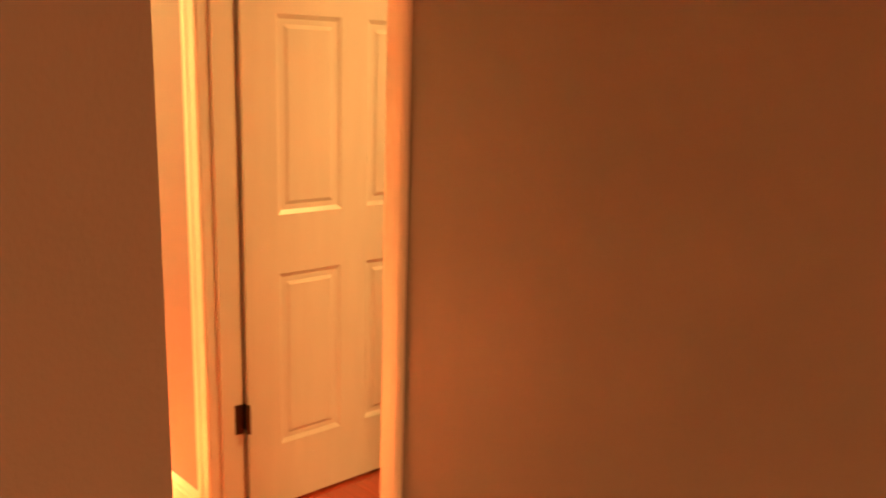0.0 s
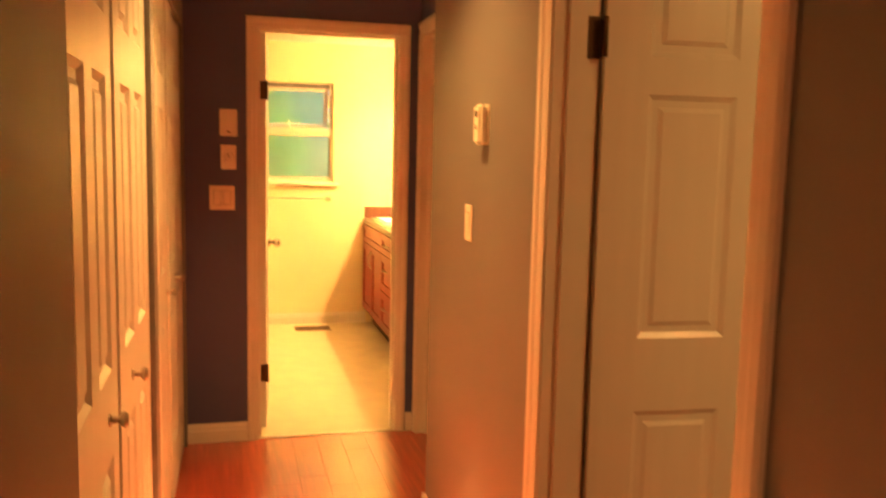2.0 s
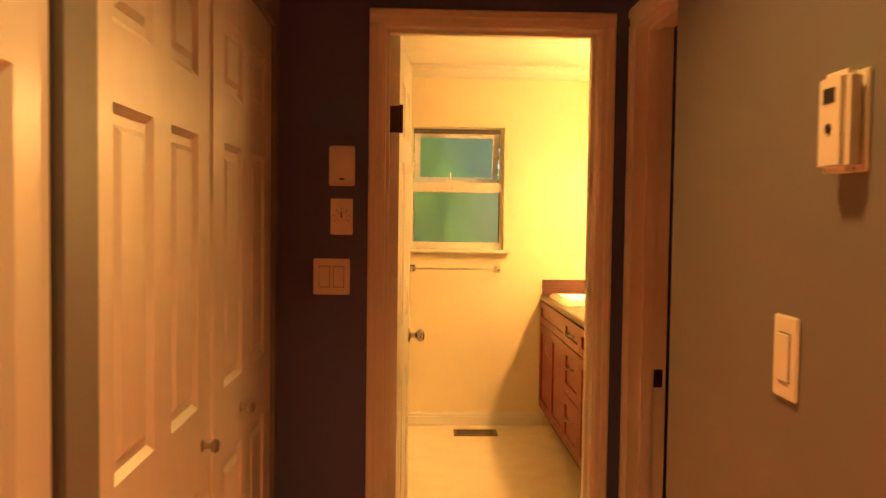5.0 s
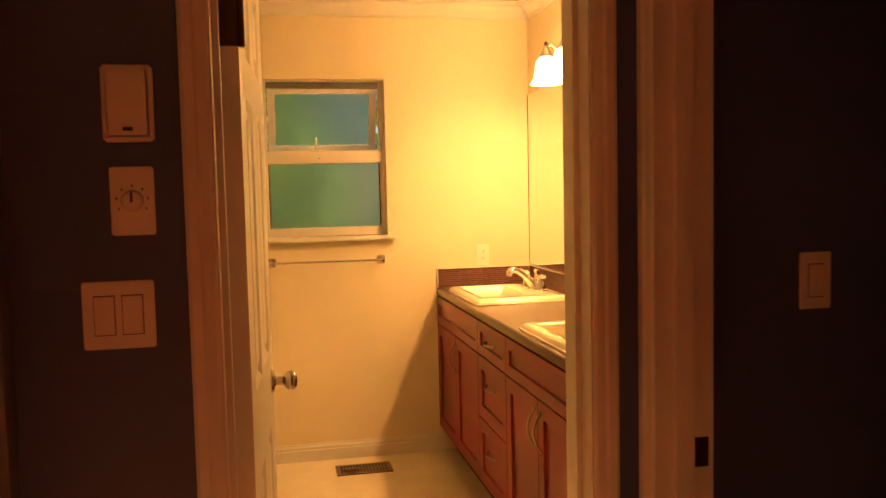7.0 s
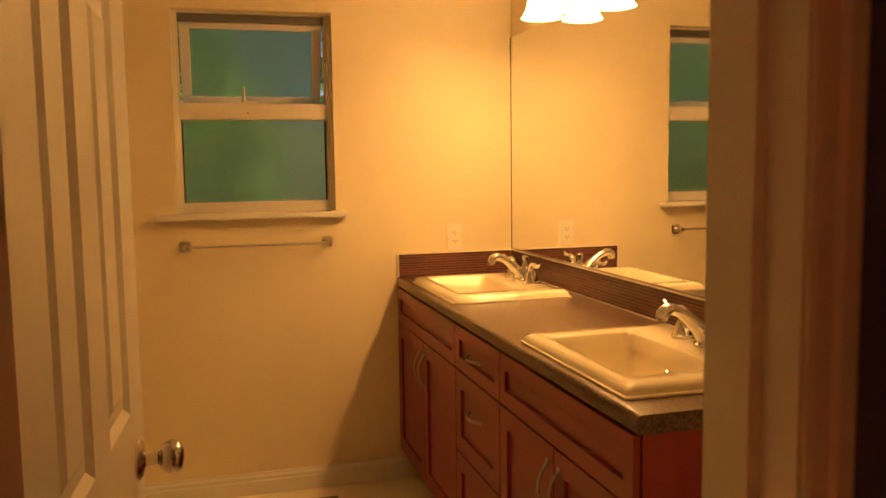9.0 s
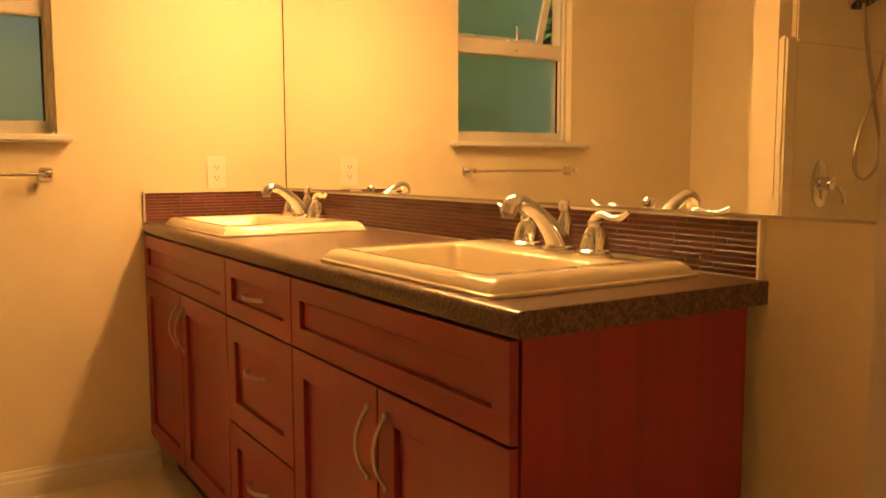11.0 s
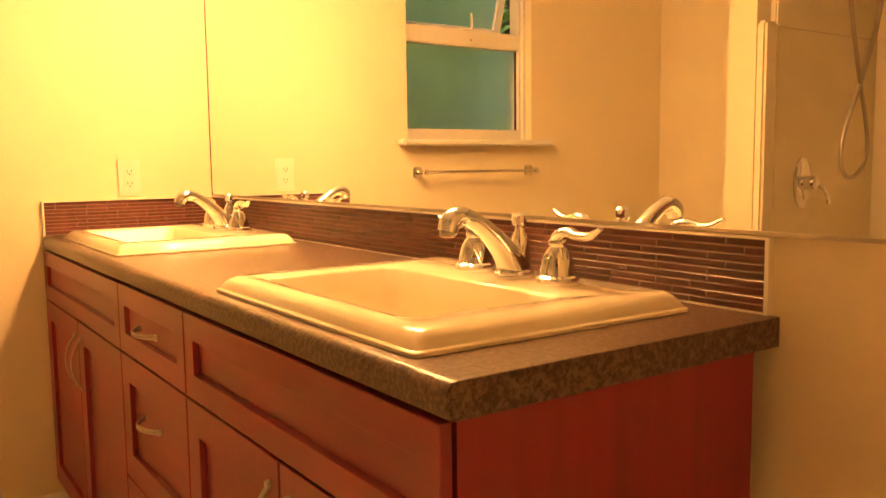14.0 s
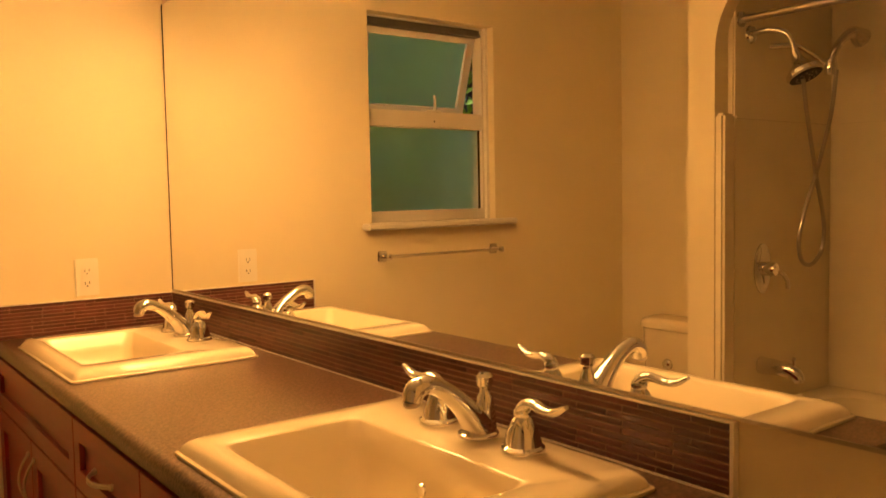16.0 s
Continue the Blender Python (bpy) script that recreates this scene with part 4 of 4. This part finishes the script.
part("hose", tube(smooth_path([(x, SY - 0.175 + 0.012 * math.cos(math.pi * k / 6 + 3.14), z) for k, (x, z) in enumerate(hose)], 8), 0.0072, 10), NICKEL, shw, "ribbed metal hose", smooth=True)
part("hand_bracket", lathe([(0.020, 1.685), (0.024, 1.71), (0.018, 1.745)], 16, (HX - 0.215, SY - 0.165, 0)), CHROME, shw, smooth=True)
part("hand_shower", tube(smooth_path([(HX - 0.215, SY - 0.165, 1.73), (HX - 0.235, SY - 0.18, 1.79), (HX - 0.29, SY - 0.20, 1.835), (HX - 0.345, SY - 0.21, 1.82)]), ease([0.013, 0.014, 0.020, 0.036]), 14), CHROME, shw, smooth=True)
part("hand_arm", tube(smooth_path([(HX - 0.10, SY, 1.80), (HX - 0.15, SY - 0.08, 1.79), (HX - 0.21, SY - 0.155, 1.72)]), 0.010, 10), CHROME, shw, smooth=True)
rod = thing("curtain_rod", "metal shower curtain rod across the tub opening", "curtain rod")
part("rod", tube([(0.195, 3.832, 1.875), (0.195, 5.519, 1.875)], 0.0125, 14), NICKEL, rod, smooth=True)
for y, s in ((5.5215, -1), (3.8295, 1)):
    part("rod_flange", lathe([(0.028, 0), (0.027, s * 0.006), (0.016, s * 0.014)], 18, (0.195, y, 1.875), axis=1), CHROME, rod, smooth=True)


def toilet():
    root = thing("toilet", "biscuit porcelain toilet with a low tank", "toilet")
    def slab(x0, x1, y0, y1, levels, r):
        bm = bmesh.new()
        loops = []
        for z, d in levels:
            pts = []
            for cx, cy, q, rr in ((x1 - d - r, y1 - d - r, 0, r), (x0 + d + 0.01, y1 - d - 0.01, 1, 0.01), (x0 + d + 0.01, y0 + d + 0.01, 2, 0.01), (x1 - d - r, y0 + d + r, 3, r)):
                pts += [(cx + rr * math.cos(math.pi / 2 * (q + i / 7)), cy + rr * math.sin(math.pi / 2 * (q + i / 7)), z) for i in range(8)]
            loops.append(pts)
        rings(bm, loops)
        bmesh.ops.recalc_face_normals(bm, faces=bm.faces[:])
        return bm
    part("tank", slab(-0.440, -0.250, 5.905, 6.345, [(0.36, 0.02), (0.40, 0.008), (0.655, 0)], 0.07), PORCELAIN, root, smooth=True)
    part("tank_lid", slab(-0.444, -0.238, 5.893, 6.357, [(0.657, 0.006), (0.663, 0), (0.682, 0), (0.694, 0.006), (0.702, 0.022), (0.704, 0.05)], 0.08), PORCELAIN, root, smooth=True)
    part("flush_button", lathe([(0.026, 0), (0.024, 0.010), (0.014, 0.018)], 16, (-0.251, 6.17, 0.505), axis=0), CHROME, root, smooth=True)
    bm = bmesh.new()
    loops = []
    for z, a, b, cx in ((BFZ, 0.20, 0.11, -0.16), (0.06, 0.19, 0.10, -0.16), (0.20, 0.20, 0.12, -0.12), (0.33, 0.26, 0.175, -0.06), (0.385, 0.27, 0.185, -0.06), (0.395, 0.26, 0.175, -0.06), (0.385, 0.20, 0.125, -0.05), (0.25, 0.12, 0.09, -0.05)):
        loops.append([(cx + 0.05 + a * math.cos(t), 6.125 + b * math.sin(t), z) for t in [2 * math.pi * i / 24 for i in range(24)]])
    rings(bm, loops)
    bmesh.ops.recalc_face_normals(bm, faces=bm.faces[:])
    part("bowl", bm, PORCELAIN, root, smooth=True)
    part("seat_lid", bevelled(lathe([(0.19, 0.397), (0.195, 0.41), (0.18, 0.425)], 24, (-0.01, 6.125, 0)), 0.003, 1), PORCELAIN, root, smooth=True)
    return root


toilet()


# ---- outside ----
def garden_tree(x, y, h, spread, n, seed):
    rng = random.Random(seed)
    root = thing("garden_tree", "leafy green garden tree outside the window", "tree", at=pose(x, y, -1.0))
    part("trunk", tube([(0, 0, 0), (0.05, 0, h * 0.3), (-0.04, 0.05, h * 0.6), (0.02, 0, h * 0.9)], [0.10, 0.08, 0.05, 0.02], 10), BARK, root, smooth=True)
    for i in range(7):
        a, z = rng.uniform(0, 6.28), h * rng.uniform(0.3, 0.8)
        part("limb", tube([(0, 0, z), (0.4 * spread * math.cos(a), 0.4 * spread * math.sin(a), z + 0.3), (0.8 * spread * math.cos(a), 0.8 * spread * math.sin(a), z + 0.5)], [0.03, 0.02, 0.008], 6), BARK, root)
    verts, faces = [], []
    for i in range(n):
        a, u = rng.uniform(0, 6.283), rng.random() ** 0.4
        z = rng.uniform(0.12, 1.0) * h
        r = spread * u * (0.75 + 0.35 * math.sin(3 * a + z * 2)) * (1 - 0.5 * abs(z / h - 0.5))
        c = Vector((r * math.cos(a), r * math.sin(a), z))
        q = Euler((rng.uniform(-1, 1), rng.uniform(-1, 1), rng.uniform(0, 6.28))).to_matrix()
        s = rng.uniform(0.03, 0.065)
        b = len(verts)
        for p in ((-s, 0, 0), (0, -s * 0.45, 0.01), (s, 0, 0), (0, s * 0.45, 0.01)):
            verts.append(c + q @ Vector(p))
        faces.append((b, b + 1, b + 2, b + 3))
    me = bpy.data.meshes.new("crown")
    me.from_pydata([tuple(v) for v in verts], [], faces)
    me.materials.append(LEAF)
    crown = new("crown", me)
    crown.parent = root
    return tagged(root)


garden_tree(0.2, 8.3, 4.2, 1.2, 11000, 3)
garden_tree(1.7, 8.6, 4.4, 1.2, 9000, 7)
garden_tree(-1.3, 8.8, 4.6, 1.4, 9000, 5)
garden_tree(3.0, 9.6, 5.2, 1.6, 7000, 8)
garden_tree(0.9, 10.6, 6.0, 2.2, 8000, 9)
garden_tree(-2.8, 10.6, 6.0, 2.2, 7000, 12)


def garden_fence():
    """Upright boards on two rails, standing close outside the east half of the window."""
    root = thing("garden_fence", "pale weathered wooden garden fence outside the window", "fence", at=pose(0.895, 7.22, -1.0))
    for k in range(16):
        part("board", bevelled(boxes((k * 0.146, k * 0.146 + 0.140, 0, 0.018, 0, 2.60 + 0.01 * (k % 3))), 0.003, 1), FENCEW, root)
    for z in (0.35, 2.15):
        part("rail", boxes((0, 2.33, 0.019, 0.060, z, z + 0.09)), FENCEW, root)
    return root


garden_fence()
structure("ground", boxes((-400, 400, YW + 0.2, 600, -1.1, -1.0)), GRASS, "green lawn outside")

# ---- laid pieces: backsplash mosaic and floor planks ----
BSZ0, BSZ1, BE = CT + 0.001, 0.984, 4.468


def backsplash():
    root = thing("backsplash", "dark brown linear glass mosaic backsplash with metal edge strip", "backsplash")
    part("grout_bed", boxes((XM - 0.0085, XM - 0.0003, BE + 0.006, YW - 0.0003, BSZ0, BSZ1 - 0.003), (CF + 0.008, XM - 0.0087, YW - 0.0085, YW - 0.0003, BSZ0, BSZ1 - 0.003)), GROUT, root)
    part("edge_strip", boxes((XM - 0.012, XM - 0.0003, BE, BE + 0.006, BSZ0, BSZ1), (XM - 0.012, XM - 0.0003, BE + 0.006, YW - 0.012, BSZ1 - 0.003, BSZ1),
                             (CF + 0.002, CF + 0.008, YW - 0.012, YW - 0.0003, BSZ0, BSZ1), (CF + 0.008, XM - 0.0003, YW - 0.012, YW - 0.0003, BSZ1 - 0.003, BSZ1)), ALU, root, "thin bright metal edge strip")
    part("sealant", boxes((XM - 0.0105, XM - 0.0086, BE + 0.006, YW - 0.01, BSZ0, BSZ0 + 0.003)), PLASTIC, root)
    rng = random.Random(11)
    kinds = {}

    def strip_mesh(length, wall):
        if (length, wall) not in kinds:
            hh = 0.0088
            bm = boxes((0, 0.0075, 0, length, 0, hh)) if wall == 0 else boxes((0, length, 0, 0.0075, 0, hh))
            bevelled(bm, 0.0007, 1)
            me = bpy.data.meshes.new("mosaic_strip")
            bm.to_mesh(me)
            bm.free()
            me.materials.append(MOSAIC)
            kinds[(length, wall)] = me
        return kinds[(length, wall)]
    rows = 9
    for wall, start, end in ((0, BE + 0.008, YW - 0.010), (1, CF + 0.010, XM - 0.010)):
        for r in range(rows):
            z = BSZ0 + 0.0028 + r * 0.01105
            y = start
            first = True
            while y < end - 0.01:
                length = rng.choice((0.06, 0.09, 0.12, 0.15)) if not first else rng.choice((0.03, 0.06, 0.09, 0.12))
                first = False
                length = round(min(length, end - y), 3)
                off = rng.uniform(-0.0003, 0.0003)
                ob = new("mosaic_strip", strip_mesh(length, wall))
                ob.location = (XM - 0.0095 + off, y, z) if wall == 0 else (y, YW - 0.0095 + off, z)
                ob.parent = root
                y += length + 0.0022
    return root


backsplash()


def planks():
    """Laminate boards along the hall, staggered, each a piece."""
    root = thing("floor", "glossy red-brown laminate plank floor", "", "", "structure")
    rng = random.Random(4)
    w, kinds = 0.122, {}
    x = -1.1
    while x < 2.6:
        x1 = x + w
        y = -1.6 - rng.uniform(0, 1.1)
        while y < 3.66:
            a, b = max(y, -1.6), min(y + 1.21, 3.661)
            y += 1.21
            if b - a < 0.02:
                continue
            key = (round(x1 - x, 3), round(b - a, 2))
            if key not in kinds:
                bm = boxes((0.0002, key[0] - 0.0002, 0.0002, key[1] - 0.0002, -0.011, 0))
                top = [e for e in bm.edges if all(v.co.z > -0.001 for v in e.verts)]
                bmesh.ops.bevel(bm, geom=top, offset=0.0006, segments=1, affect="EDGES")
                me = bpy.data.meshes.new("plank")
                bm.to_mesh(me)
                bm.free()
                me.materials.append(FLOORW)
                kinds[key] = me
            ob = new("plank", kinds[key])
            ob.location = (x, a, 0)
            ob.parent = root
        x += w
    rest = boxes((-3.5, XR, -6.5, -1.604, -0.011, -0.001), (-3.5, -1.104, -1.604, -0.38, -0.011, -0.001), (x + 0.004, 3.2, -0.6, 3.66, -0.011, -0.001))
    part("far_boards", rest, FLOORW, root)
    return root


planks()
